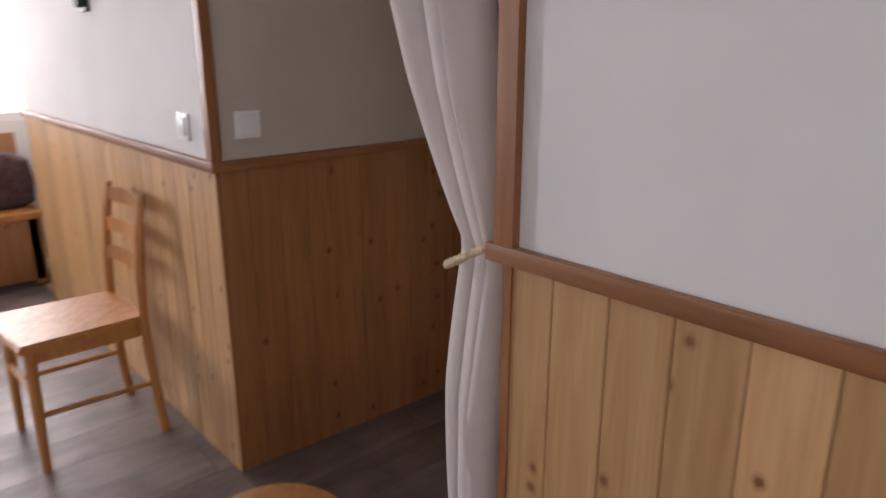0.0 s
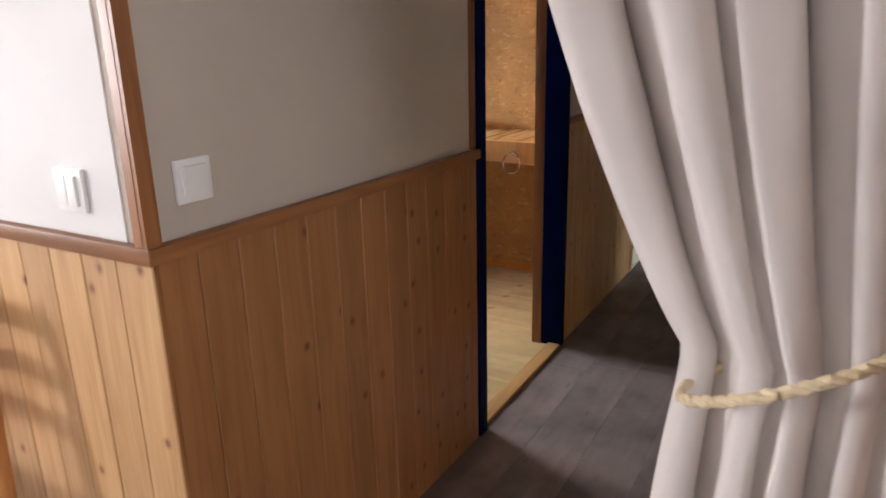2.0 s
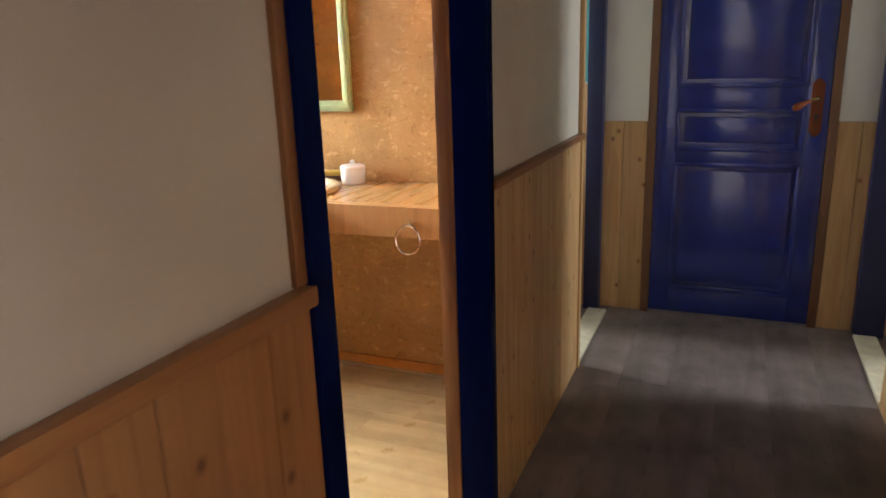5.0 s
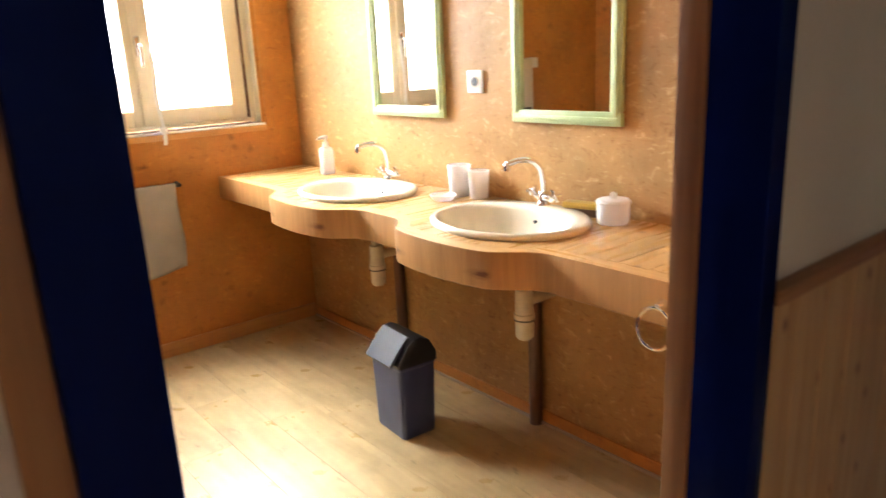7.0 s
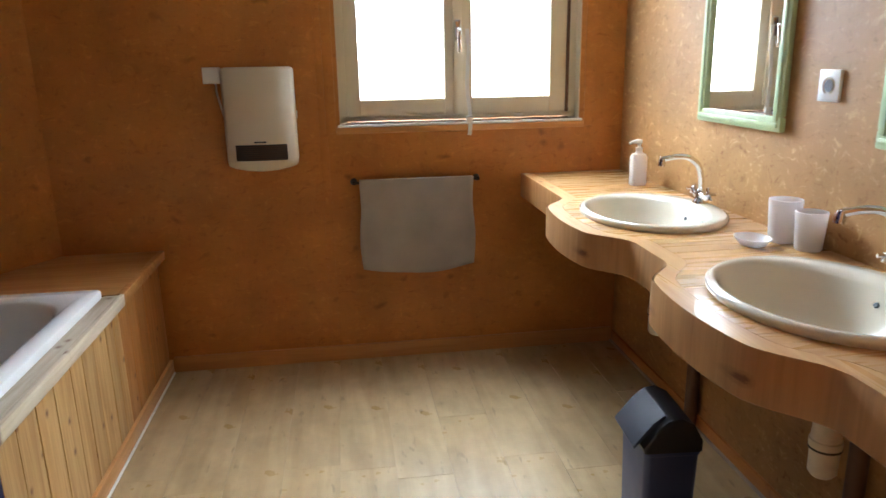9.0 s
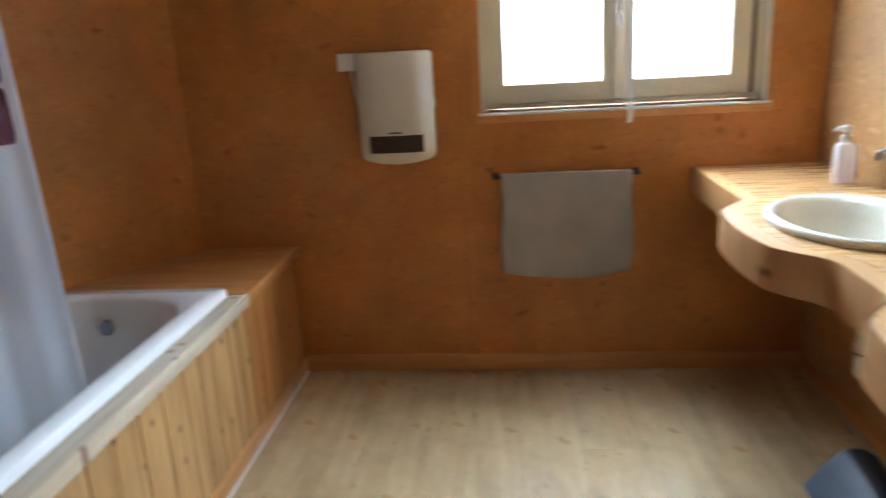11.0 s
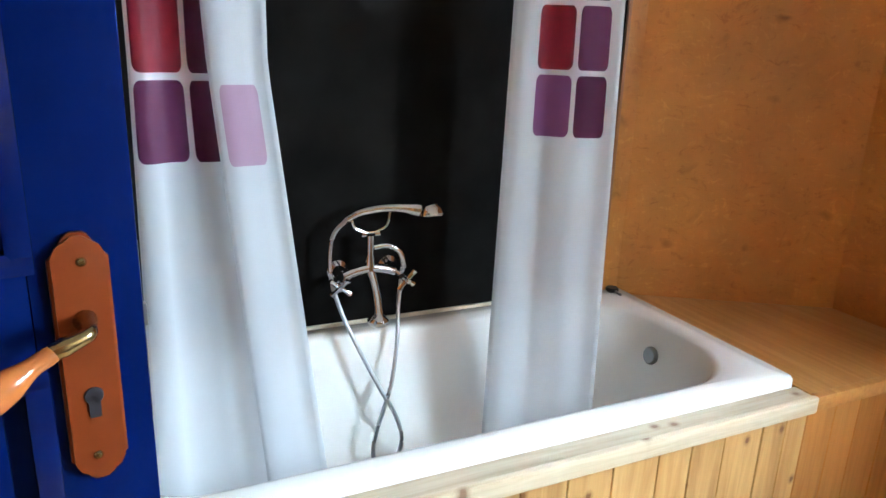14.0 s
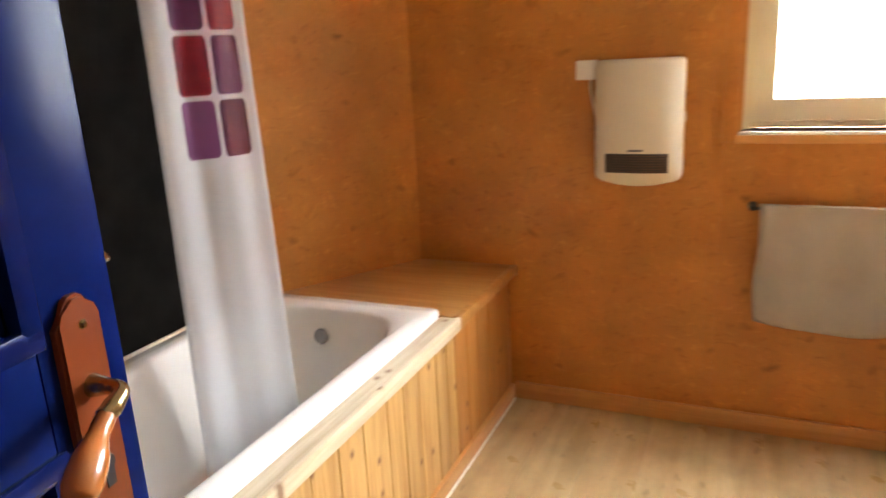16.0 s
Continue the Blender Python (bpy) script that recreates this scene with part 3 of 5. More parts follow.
# ---------------------------------------------------------------- bathroom door
def door_leaf(name, width, label, handle_side, paint=BLUE, grip=GRIP):
    """A blue panelled door leaf, hinge edge at the origin, running along +x; the face with the handle looks to -y."""
    d = thing(name, (0, 0, 0), label, "door")
    t, hgt = .04, 2.02
    fr = B()
    st = .1
    zs = [(.012, .15), (.81, .88), (1.077, 1.19), (1.93, hgt)]
    box(fr, 0, 0, .012, st, t, hgt, .003)
    box(fr, width - st, 0, .012, width, t, hgt, .003)
    for z0, z1 in zs:
        box(fr, st, .001, z0, width - st, t - .001, z1, .002)
    part("stile_and_rail_frame", fr, paint, d)
    for z0, z1 in ((.15, .81), (.88, 1.077), (1.19, 1.93)):
        p = B()
        box(p, st - .002, .013, z0 - .002, width - st + .002, t - .013, z1 + .002)
        box(p, st + .035, .006, z0 + .035, width - st - .035, t - .006, z1 - .035, .006)
        pn = part("door_panel", p, paint, d)
        mo = B()
        for y0, y1 in ((-.006, .014), (t - .014, t + .006)):
            box(mo, st - .008, y0, z0 - .008, width - st + .008, y1, z0 + .016, .005)
            box(mo, st - .008, y0, z1 - .016, width - st + .008, y1, z1 + .008, .005)
            box(mo, st - .008, y0, z0, st + .016, y1, z1, .005)
            box(mo, width - st - .016, y0, z0, width - st + .008, y1, z1, .005)
        part("moulding", mo, BLUE_TRIM if paint is BLUE else paint, pn)
    x = width - .056 if handle_side > 0 else .056
    k = 1 if handle_side > 0 else -1
    out = [(-.027, .108), (-.024, .111), (-.017, .119), (-.011, .130), (-.006, .134), (.006, .134), (.011, .130), (.017, .119), (.024, .111), (.027, .108)]
    out += [(a, -b) for a, b in out[::-1]]
    pl = B()
    prism(pl, [(a, b) for a, b in out], 0, .009, .003)
    bmesh.ops.transform(pl, matrix=Matrix.Translation((x, 0, 1.086)) @ Matrix.Rotation(radians(90), 4, "X"), verts=pl.verts[:])
    plate = part("handle_plate", pl, PLATE, d, "red-brown lacquered wooden backplate")
    for dz in (.105, -.105):
        s = lathe(B(), [(0, .003), (.003, .0028), (.0046, .001), (.005, 0)], 14)
        bmesh.ops.transform(s, matrix=Matrix.Translation((x + dz * .02, -.009, 1.086 + dz)) @ Matrix.Rotation(radians(90), 4, "X"), verts=s.verts[:])
        part("screw", s, BRASS, plate, "brass screw")
    kh = lathe(B(), [(0, .0015), (.0085, .0015), (.0095, 0)], 18)
    bmesh.ops.transform(kh, matrix=Matrix.Translation((x, -.009, 1.049)) @ Matrix.Rotation(radians(90), 4, "X"), verts=kh.verts[:])
    box(kh, x - .0055, -.0105, 1.025, x + .0055, -.0088, 1.049)
    part("keyhole", kh, BINLID, plate, "dark cylinder keyhole")
    neck = tube(B(), curve([(x, -.006, 1.131), (x, -.03, 1.131), (x - k * .004, -.043, 1.129), (x - k * .022, -.048, 1.124), (x - k * .034, -.048, 1.120)], 5), [.012, .011, .010, .009, .008, .008, .008, .008, .008, .008, .008, .008, .008, .0085, .009, .0095, .0095, .009, .009, .009, .009][:21], 14)
    part("handle_neck", neck, BRASS, d, "aged brass handle neck")
    gp = tube(B(), curve([(x - k * .030, -.048, 1.121), (x - k * .050, -.054, 1.113), (x - k * .074, -.062, 1.101), (x - k * .098, -.071, 1.089), (x - k * .106, -.074, 1.085)], 5),
              [r * .84 for r in (0.008925, 0.01034, 0.01105, 0.01108, 0.01085, 0.01095, 0.01219, 0.01388, 0.01606, 0.01792, 0.0189, 0.0196, 0.01988, 0.01988, 0.01932, 0.0182, 0.01652, 0.0154, 0.01372, 0.0105, 0.0056)], 16)
    part("handle_grip", gp, grip, d, "lacquered wooden grip")
    lt = B()
    ex = width if k > 0 else 0
    box(lt, ex - .0005, t / 2 - .009, 1.0, ex + .002, t / 2 + .009, 1.2)
    box(lt, ex + .001, t / 2 - .006, 1.105, ex + .006, t / 2 + .006, 1.13, .002)
    part("latch_plate", lt, DULLSTEEL, d, "steel latch plate on the door edge")
    for hz in (.25, 1.78):
        hg = tube(B(), [(-.004 if k > 0 else width + .004, -.004, hz), (-.004 if k > 0 else width + .004, -.004, hz + .09)], .007, 10)
        part("hinge", hg, BRASS, d)
    return d


bath_door = door_leaf("bathroom_door", .79, "open deep blue panelled door with a wooden lever handle", 1)
ang = math.degrees(math.atan2(.783, -.120))
bath_door.matrix_basis = pose(-.838, .092, 0, 0, 0, ang)
end_door = door_leaf("corridor_end_door", .775, "closed glossy deep blue panelled door", 1, GLOSSBLUE, PLATE)
end_door.matrix_basis = pose(EX - .006, -.21, 0, 0, 0, -90)

fb = box(B(), -.9045, -.029, 0, -.847, .086, 2.06, .003)
box(fb, -.045, -.012, 0, .0, .086, 2.06, .003)
box(fb, -.847, -.012, 2.015, -.045, .086, 2.06, .003)
door1 = setting("door_frame_bathroom", fb, BLUE, "dark blue painted door frame", "door frame")
fi = box(B(), -.905, .086, 0, -.852, .13, 2.06, .003)
box(fi, -.052, .086, 0, .03, .13, 2.06, .003)
box(fi, -.852, .086, 2.02, -.052, .13, 2.06, .003)
part("inner_lining", fi, RAIL_Z, door1, "brown stained inner lining")
part("architrave", box(B(), -.932, -.021, RZ + .001, -.905, -.008, 2.10, .003), RAIL_Z, door1, "thin brown stained edge strip above the wainscot")
for z in (1.02, 1.16):
    part("strike_plate", box(B(), -.0462, .034, z - .04, -.0448, .052, z + .04), BLUE, door1, "worn steel strike plate")
setting("threshold_bathroom", box(B(), -.848, -.012, -.006, -.045, .05, .014, .006), SILLWOOD, "golden pine threshold strip", "threshold")

ef = box(B(), EX - .02, -.21, 0, EX + .012, -.17, 2.06, .003)
box(ef, EX - .02, -1.025, 0, EX + .012, -.985, 2.06, .003)
setting("door_frame_end", ef, PIPEDARK, "thin brown frame of the end door", "door frame")
for name, y0, y1 in (("door_frame_bedroom_north", .0, .13), ("door_frame_bedroom_south", CY - .13, CY + .0)):
    bf = box(B(), EX - .075, y0 + (.05 if y0 >= 0 else -.0), 0, EX - .004, y1, 2.06, .003)
    setting(name, bf, NAVY, "dark blue painted door frame", "door frame")
setting("end_trim_north", box(B(), 1.165, -.006, 0, 1.20, .012, 2.06), PINE, "pine edge strip of the corridor wall", "trim")
setting("threshold_bedroom_north", box(B(), 1.2, .0, -.006, EX - .08, .10, .012, .004), PIPE, "pale threshold strip", "threshold")
setting("threshold_bedroom_south", box(B(), 1.2, CY - .1, -.006, EX - .08, CY, .012, .004), PIPE, "pale threshold strip", "threshold")


# ---------------------------------------------------------------- bathroom window
win = tagged(part("window_1", box(B(), -.40, 3.075, 1.125, .66, 3.125, 1.146, .003), WINPAINT), "cream painted two-casement window, closed", "window", kind="structure")
fo = box(B(), -.42, 3.08, 1.118, -.385, 3.14, 2.06, .003)
box(fo, .635, 3.08, 1.118, .68, 3.14, 2.06, .003)
box(fo, -.385, 3.08, 2.02, .635, 3.14, 2.06, .003)
part("window_frame", fo, WINPAINT, win)
for g0, g1, s0, s1 in ((-.324, .061, -.385, .118), (.186, .551, .122, .635)):
    sa = box(B(), s0, 3.07, 1.146, g0, 3.115, 2.02, .004)
    box(sa, g1, 3.07, 1.146, s1, 3.115, 2.02, .004)
    box(sa, g0, 3.071, 1.146, g1, 3.114, 1.22, .004)
    box(sa, g0, 3.071, 1.955, g1, 3.114, 2.02, .004)
    sash = part("casement", sa, WINPAINT, win)
    pane = part("pane", box(B(), g0 - .005, 3.09, 1.215, g1 + .005, 3.095, 1.96), GLASS, sash, "clear window pane")
    pane.visible_shadow = False
part("cover_strip", box(B(), .10, 3.058, 1.15, .14, 3.071, 2.02, .005), WINPAINT, win)
hd = box(B(), .108, 3.045, 1.47, .132, 3.058, 1.56, .004)
tube(hd, curve([(.12, 3.05, 1.52), (.12, 3.022, 1.52), (.12, 3.012, 1.50), (.12, 3.012, 1.42)], 5), .008, 10)
part("window_handle", hd, CHROME, win, "steel window handle")
part("window_sill", box(B(), -.43, 3.0, 1.107, .69, 3.08, 1.118, .003), WHITEPAINT, win, "white painted sill")
rv = box(B(), .676, 3.022, 1.118, .70, 3.08, 2.06)
part("reveal", rv, WINPAINT, win, "cream painted reveal")
part("reveal", box(B(), -.436, 3.022, 1.118, -.416, 3.08, 2.06), WINPAINT, win, "cream painted reveal")
part("surround", box(B(), -.482, WY - .010, 1.083, -.437, WY, 2.10, .003), OSB, win, "strand board strip beside the window")
part("surround", box(B(), .701, WY - .010, 1.083, .748, WY, 2.10, .003), OSB, win, "strand board strip beside the window")
part("surround", box(B(), -.437, WY - .012, 1.078, .701, WY, 1.106, .003), SKIRT, win, "orange strip below the sill")
# brown strips stand in for the shaded gaps around the casements
part("shadow_gap", box(B(), .626, 3.062, 1.147, .640, 3.0725, 2.02, .002), PIPEDARK, win, "dark strip drawn as the shadow gap beside the casement")
part("shadow_gap", box(B(), -.392, 3.062, 1.1195, .640, 3.0745, 1.1245, .001), PIPEDARK, win, "dark strip drawn as the shadow gap below the casements")
strap = thing("window_strap", (.155, 3.0, 1.06), "white nylon strap hanging from the window handle", "strap")
sb = B()
pts = curve([(0, .012, .46), (.004, .0, .36), (-.004, -.006, .22), (.006, -.016, .09), (.004, -.028, .03), (.0, -.03, .0)], 5)
rows = [[sb.verts.new((p.x + dx, p.y + dy, p.z)) for dx, dy in ((-.009, 0), (.009, .002), (.009, .004), (-.009, .002))] for p in pts]
for a, b in zip(rows, rows[1:]):
    for i in range(4):
        sb.faces.new((a[i], a[(i + 1) % 4], b[(i + 1) % 4], b[i]))
part("strap_band", sb, WHITEPLASTIC, strap)
part("strap_buckle", box(B(), -.014, -.024, .06, .018, -.010, .085, .003), WHITEPLASTIC, strap)


# ---------------------------------------------------------------- heater, socket, towel
heater = thing("wall_heater", (-.757, WY, .955), "ivory bathroom fan heater with dark grille on the wall", "heater")
hb = B()
prof = [(-.15, 0), (-.15, -.06), (-.135, -.078), (-.07, -.094), (0, -.098), (.07, -.094), (.135, -.078), (.15, -.06), (.15, 0)]
rings = []
for z, inset, sag in ((.0, .014, .0), (.008, .004, 0), (.03, 0, 0), (.405, 0, 0), (.416, .006, 0), (.42, .02, 0)):
    ring = []
    for x, y in prof:
        low = -.018 * (1 - (x / .15) ** 2) if z < .02 else 0
        ring.append((x * (1 - inset / .15), min(0, y * (1 - inset / .12)), z + low))
    rings.append(ring)
bridge(hb, rings, True, True)
part("heater_body", hb, IVORY, heater, sharp=50)
gb = B()
gp0 = [(-.108, -.0865), (-.07, -.0945), (0, -.0985), (.07, -.0945), (.108, -.0865)]
lo, hi = .03, .098
vs = [[gb.verts.new((x, y - .0015, z)) for x, y in gp0] for z in (lo, hi)]
for i in range(4):
    gb.faces.new((vs[0][i], vs[0][i + 1], vs[1][i + 1], vs[1][i]))
grille = part("grille", gb, DARKGRILLE, heater, "dark air outlet grille")
for i in range(7):
    z = lo + .006 + i * .009
    part("slat", tube(B(), [(x, y - .003, z) for x, y in gp0], .0016, 6), PIPEDARK, grille)
part("badge", box(B(), -.028, -.101, .106, .022, -.098, .112), BINFLAP, heater, "small grey maker's mark")
part("switch", box(B(), .148, -.04, .20, .156, -.02, .235, .003), WHITEPLASTIC, heater)
jb = thing("junction_box", (-.946, WY, 1.309), "white plastic junction box beside the heater", "junction box")
part("box_body", box(B(), -.036, -.04, 0, .036, 0, .068, .006), WHITEPLASTIC, jb)
part("box_lid", box(B(), -.033, -.045, .003, .033, -.039, .065, .004), WHITEPLASTIC, jb)
cable = thing("heater_cable", (-.93, WY - .006, 1.31), "thin white cable from junction box to heater", "cable")
part("cable_run", tube(B(), curve([(-.005, 0, 0), (-.004, 0, -.04), (.006, 0, -.09), (.018, 0, -.14), (.032, 0, -.16)], 5), .004, 8), WHITEPLASTIC, cable)

setting("panel_joint_window_wall", box(B(), -.512, WY - .003, .07, -.476, WY, 1.10, .001), OSB, "slim cover strip over a board joint", "trim")
setting("panel_joint_upper", box(B(), -.512, WY - .003, 1.10, -.476, WY, H - .03, .001), OSB, "slim cover strip over a board joint", "trim")
rail = thing("towel_rail", (-.09, WY, .862), "thin dark towel rail below the window", "towel rail")
part("bar", tube(B(), [(-.285, -.045, 0), (.285, -.045, 0)], .006, 10), DARKGRILLE, rail)
for x in (-.282, .282):
    part("bracket", tube(B(), [(x, 0, 0), (x, -.05, 0)], [.016, .009], 12), BINLID, rail)
towel = thing("towel", (-.09, WY - .045, .862), "grey terry towel hung over the rail", "towel")
tb = B()
nx, nz = 26, 22
grid = []
for j in range(nz + 1):
    v = j / nz * .82
    row = []
    for i in range(nx + 1):
        u = i / nx
        x = (u - .5) * .525 * (1 - .035 * abs(v - .4))
        sag = .035 * math.sin(math.pi * u)
        z = .009 - v * (.405 + sag * .9) / .82
        y = -.012 - (.010 * math.sin(u * 11 + .6) + .012) * v
        row.append(tb.verts.new((x + .006 * math.sin(v * 8 + u * 3), y, z)))
    grid.append(row)
back = [[tb.verts.new((grid[j][i].co.x, .014 + .004 * math.sin(i), .009 - j * .033)) for i in range(nx + 1)] for j in range(9)]
for j in range(nz):
    for i in range(nx):
        tb.faces.new((grid[j][i], grid[j][i + 1], grid[j + 1][i + 1], grid[j + 1][i]))
for j in range(8):
    for i in range(nx):
        tb.faces.new((back[j][i + 1], back[j][i], back[j + 1][i], back[j + 1][i + 1]))
for i in range(nx):
    tb.faces.new((grid[0][i + 1], grid[0][i], back[0][i], back[0][i + 1]))
tw = part("towel_cloth", tb, TOWEL, towel, sharp=80)
tw.modifiers.new("thick", "SOLIDIFY").thickness = .005

sk = thing("wall_socket", (WX, 1.585, 1.305), "white wall socket between the mirrors", "socket")
part("cover_plate", box(B(), -.010, -.042, -.042, 0, .042, .042, .004), WHITEPLASTIC, sk)
part("socket_insert", lathe(B(), [(0, 0), (.02, 0), (.022, .003), (.022, .006)], 20), PIPE, sk).matrix_basis = pose(-.011, 0, 0, 0, -90, 0) @ pose(0, 0, -.004)
part("socket_hole", lathe(B(), [(0, .001), (.016, .001), (.017, 0)], 18), BINFLAP, sk).matrix_basis = pose(-.0115, 0, 0, 0, -90, 0) @ pose(0, 0, -.001)


# ---------------------------------------------------------------- mirrors
def mirror(y0, y1, z0=1.163, z1=1.86):
    ob = thing("mirror", (WX, (y0 + y1) / 2, z0), "wall mirror in a mint green moulded frame", "mirror", "mirrors above the washbasins")
    w, h, f = (y1 - y0) / 2, z1 - z0, .045
    part("mirror_pane", box(B(), -.012, -w + f - .006, f - .006, -.006, w - f + .006, h - f + .006), MIRROR, ob, "clear mirror glass")
    part("backing", box(B(), -.006, -w + .006, .006, -.001, w - .006, h - .006), RAIL_Z, ob)
    for a0, b0, a1, b1 in ((-w, 0, w, f), (-w, h - f, w, h), (-w, f, -w + f, h - f), (w - f, f, w, h - f)):
        bar = box(B(), -.024, a0, b0, -.004, a1, b1, .007)
        flat = b1 - b0 < a1 - a0
        m = .012
        if flat:
            box(bar, -.030, a0 + m, b0 + m, -.016, a1 - m, b1 - m * 1.4, .006)
        else:
            box(bar, -.030, a0 + m, b0 - m, -.016, a1 - m, b1 + m, .006)
        part("frame_bar", bar, MINT, ob)
    return ob


mirror(1.76, 2.262)
mirror(.90, 1.375)


# ---------------------------------------------------------------- washstand
def front_x(y):
    x = .412
    for yc in (2.05, 1.15):
        d = abs(y - yc)
        if d < .36:
            s = min(1, max(0, (.36 - d) / .17))
            x -= .075 * s * s * (3 - 2 * s) + .045 * max(0, 1 - (d / .3) ** 2)
    return x


CT = .870
wt = thing("washstand_worktop", (.65, 1.575, CT), "varnished pine worktop with two curved bays for washbasins", "worktop")
ys = [.126 + i * (WY - .127) / 120 for i in range(121)]
edge = [(front_x(y) - .65, y - 1.575) for y in ys]
SINKS = ((.615, 2.05), (.615, 1.15))
BW = .055         # width of the edging that follows the front


def cut(y):
    for cx, cy in SINKS:
        d = (y - cy) / .27
        if abs(d) < 1:
            w = .222 * math.sqrt(1 - d * d)
            return cx - w - .65, cx + w - .65
    return None


def slab(spans):
    """A board between two lines, given as rows of (y, front x, back x)."""
    bm = B()
    made = [[bm.verts.new((x, y - 1.575, z)) for x, z in ((a, -.028), (b, -.028), (b, 0), (a, 0))] for y, a, b in spans]
    for p, q in zip(made, made[1:]):
        for k in range(4):
            bm.faces.new((p[k], p[(k + 1) % 4], q[(k + 1) % 4], q[k]))
    bm.faces.new(made[0][::-1])
    bm.faces.new(made[-1])
    bmesh.ops.recalc_face_normals(bm, faces=bm.faces[:])
    return bm


part("front_edging", slab([(y, e[0], e[0] + BW) for y, e in zip(ys, edge)]), BAND, wt, "pine edging along the curved front")
for p in range(30):
    lines = [ys[k] + (.0007 if k == 4 * p else -.0007 if k == 4 * p + 4 else 0) for k in range(4 * p, 4 * p + 5)]
    fronts = [edge[k][0] + BW + .0008 for k in range(4 * p, 4 * p + 5)]
    holes = [cut(y) for y in lines]
    if any(holes):
        holes = [h or (SINKS[0][0] - .65,) * 2 for h in holes]
        part("top_plank", slab([(y, a, h[0] - .0002) for y, a, h in zip(lines, fronts, holes)]), COUNTER, wt)
        part("top_plank", slab([(y, h[1] + .0002, .239) for y, h in zip(lines, holes)]), COUNTER, wt)
    else:
        part("top_plank", slab([(y, a, .239) for y, a in zip(lines, fronts)]), COUNTER, wt)
ap = B()
rowset = [[(x + dx, y, z) for x, y in edge] for dx, z in ((-.004, .001), (-.006, -.004), (-.006, -.106), (-.002, -.11), (.018, -.11), (.018, -.028))]
made = [[ap.verts.new(p) for p in r] for r in rowset]
for a, b in zip(made, made[1:]):
    for i in range(len(a) - 1):
        ap.faces.new((a[i], a[i + 1], b[i + 1], b[i]))
bmesh.ops.recalc_face_normals(ap, faces=ap.faces[:])
part("curved_apron", ap, APRON, wt, "curved pine apron below the front edge")


def washbasin(cx, cy, label):
    ob = thing("washbasin", (cx, cy, CT), label, "washbasin", "washbasins set into the worktop")
    prof = [(.286, .0), (.292, .008), (.290, .016), (.278, .022), (.262, .021), (.250, .016), (.240, .006), (.224, -.03), (.19, -.085), (.13, -.125), (.06, -.14), (.022, -.143), (0, -.143)]
    bm = B()
    n = 56
    rings = []
    for r, z in prof:
        ring = []
        for k in range(n):
            a = 2 * math.pi * k / n
            x, y = r * .80 * math.cos(a), r * math.sin(a)
            if z < .019 and r < .262:           # the bowl sits towards the front, leaving a tap ledge
                x = x * .90 - .028
            elif r < .264:
                x = x * .94 - .016
            ring.append((x, y, z))
        rings.append(ring)
    made = [[bm.verts.new(p) for p in ring] for ring in rings[:-1]]
    mid = bm.verts.new((-.028, 0, -.143))
    for a, b in zip(made, made[1:]):
        for k in range(n):
            bm.faces.new((a[k], a[(k + 1) % n], b[(k + 1) % n], b[k]))
    for k in range(n):
        bm.faces.new((made[-1][k], made[-1][(k + 1) % n], mid))
    bmesh.ops.recalc_face_normals(bm, faces=bm.faces[:])
    part("basin_bowl", bm, CERAMIC, ob, sharp=70)
    ov = lathe(B(), [(0, .001), (.008, .001), (.0095, 0)], 16, sx=.7)
    o = part("overflow_hole", ov, BINLID, ob, "dark overflow hole")
    o.matrix_basis = pose(.127, .0, -.022, 0, -62, 0)
    part("drain", lathe(B(), [(0, .003), (.014, .003), (.022, .001), (.023, -.001)], 20, (-.028, 0, -.141)), CHROME, ob, "chrome drain")
    return ob


washbasin(*SINKS[0], "oval ivory ceramic washbasin near the window")
washbasin(*SINKS[1], "oval ivory ceramic washbasin nearer the door")


def mixer_tap(x, y, turn):
    ob = thing("mixer_tap", (x, y, CT + .018), "chrome two-handle basin mixer with a swan neck", "tap", "basin taps", rz=turn)
    part("tap_base", lathe(B(), [(.0, 0), (.026, 0), (.026, .006), (.02, .014), (.017, .03), (.015, .045), (.012, .05), (0, .05)], 24), CHROME, ob)
    part("tap_body", tube(B(), [(0, -.046, .026), (0, -.02, .03), (0, .02, .03), (0, .046, .026)], [.010, .014, .014, .010], 14), CHROME, ob)
    neck = curve([(0, 0, .04), (-.004, 0, .09), (-.018, 0, .135), (-.055, 0, .162), (-.10, 0, .166), (-.145, 0, .158)], 6)
    sp = part("spout", tube(B(), neck, [.0105] * len(neck), 14), CHROME, ob)
    part("aerator", tube(B(), [(-.143, 0, .163), (-.146, 0, .150), (-.147, 0, .136)], [.010, .0125, .0125], 14), CHROME, sp)
    for s in (-1, 1):
        h = tube(B(), [(0, s * .044, .026), (0, s * .062, .040)], [.009, .011], 12)
        stem = part("handle_stem", h, CHROME, ob)
        c = B()
        o = Vector((0, s * .066, .043))
        ax = Vector((0, s * .75, .66))
        e1 = Vector((1, 0, 0))
        e2 = ax.cross(e1)
        for dvec in (e1, e2, -e1, -e2):
            tube(c, [o, o + dvec * .013, o + dvec * .023], [.0055, .0045, .006], 8)
        tube(c, [o - ax * .008, o + ax * .008], [.010, .007], 12)
        part("cross_handle", c, CHROME, stem)
    return ob


mixer_tap(.818, 2.10, -4)
mixer_tap(.818, 1.18, -14)


def pop(name, at, label, category, bm, material, group=""):
    ob = thing(name, at, label, category, group)
    return ob, part(name.split("_")[-1] + "_body", bm, material, ob)


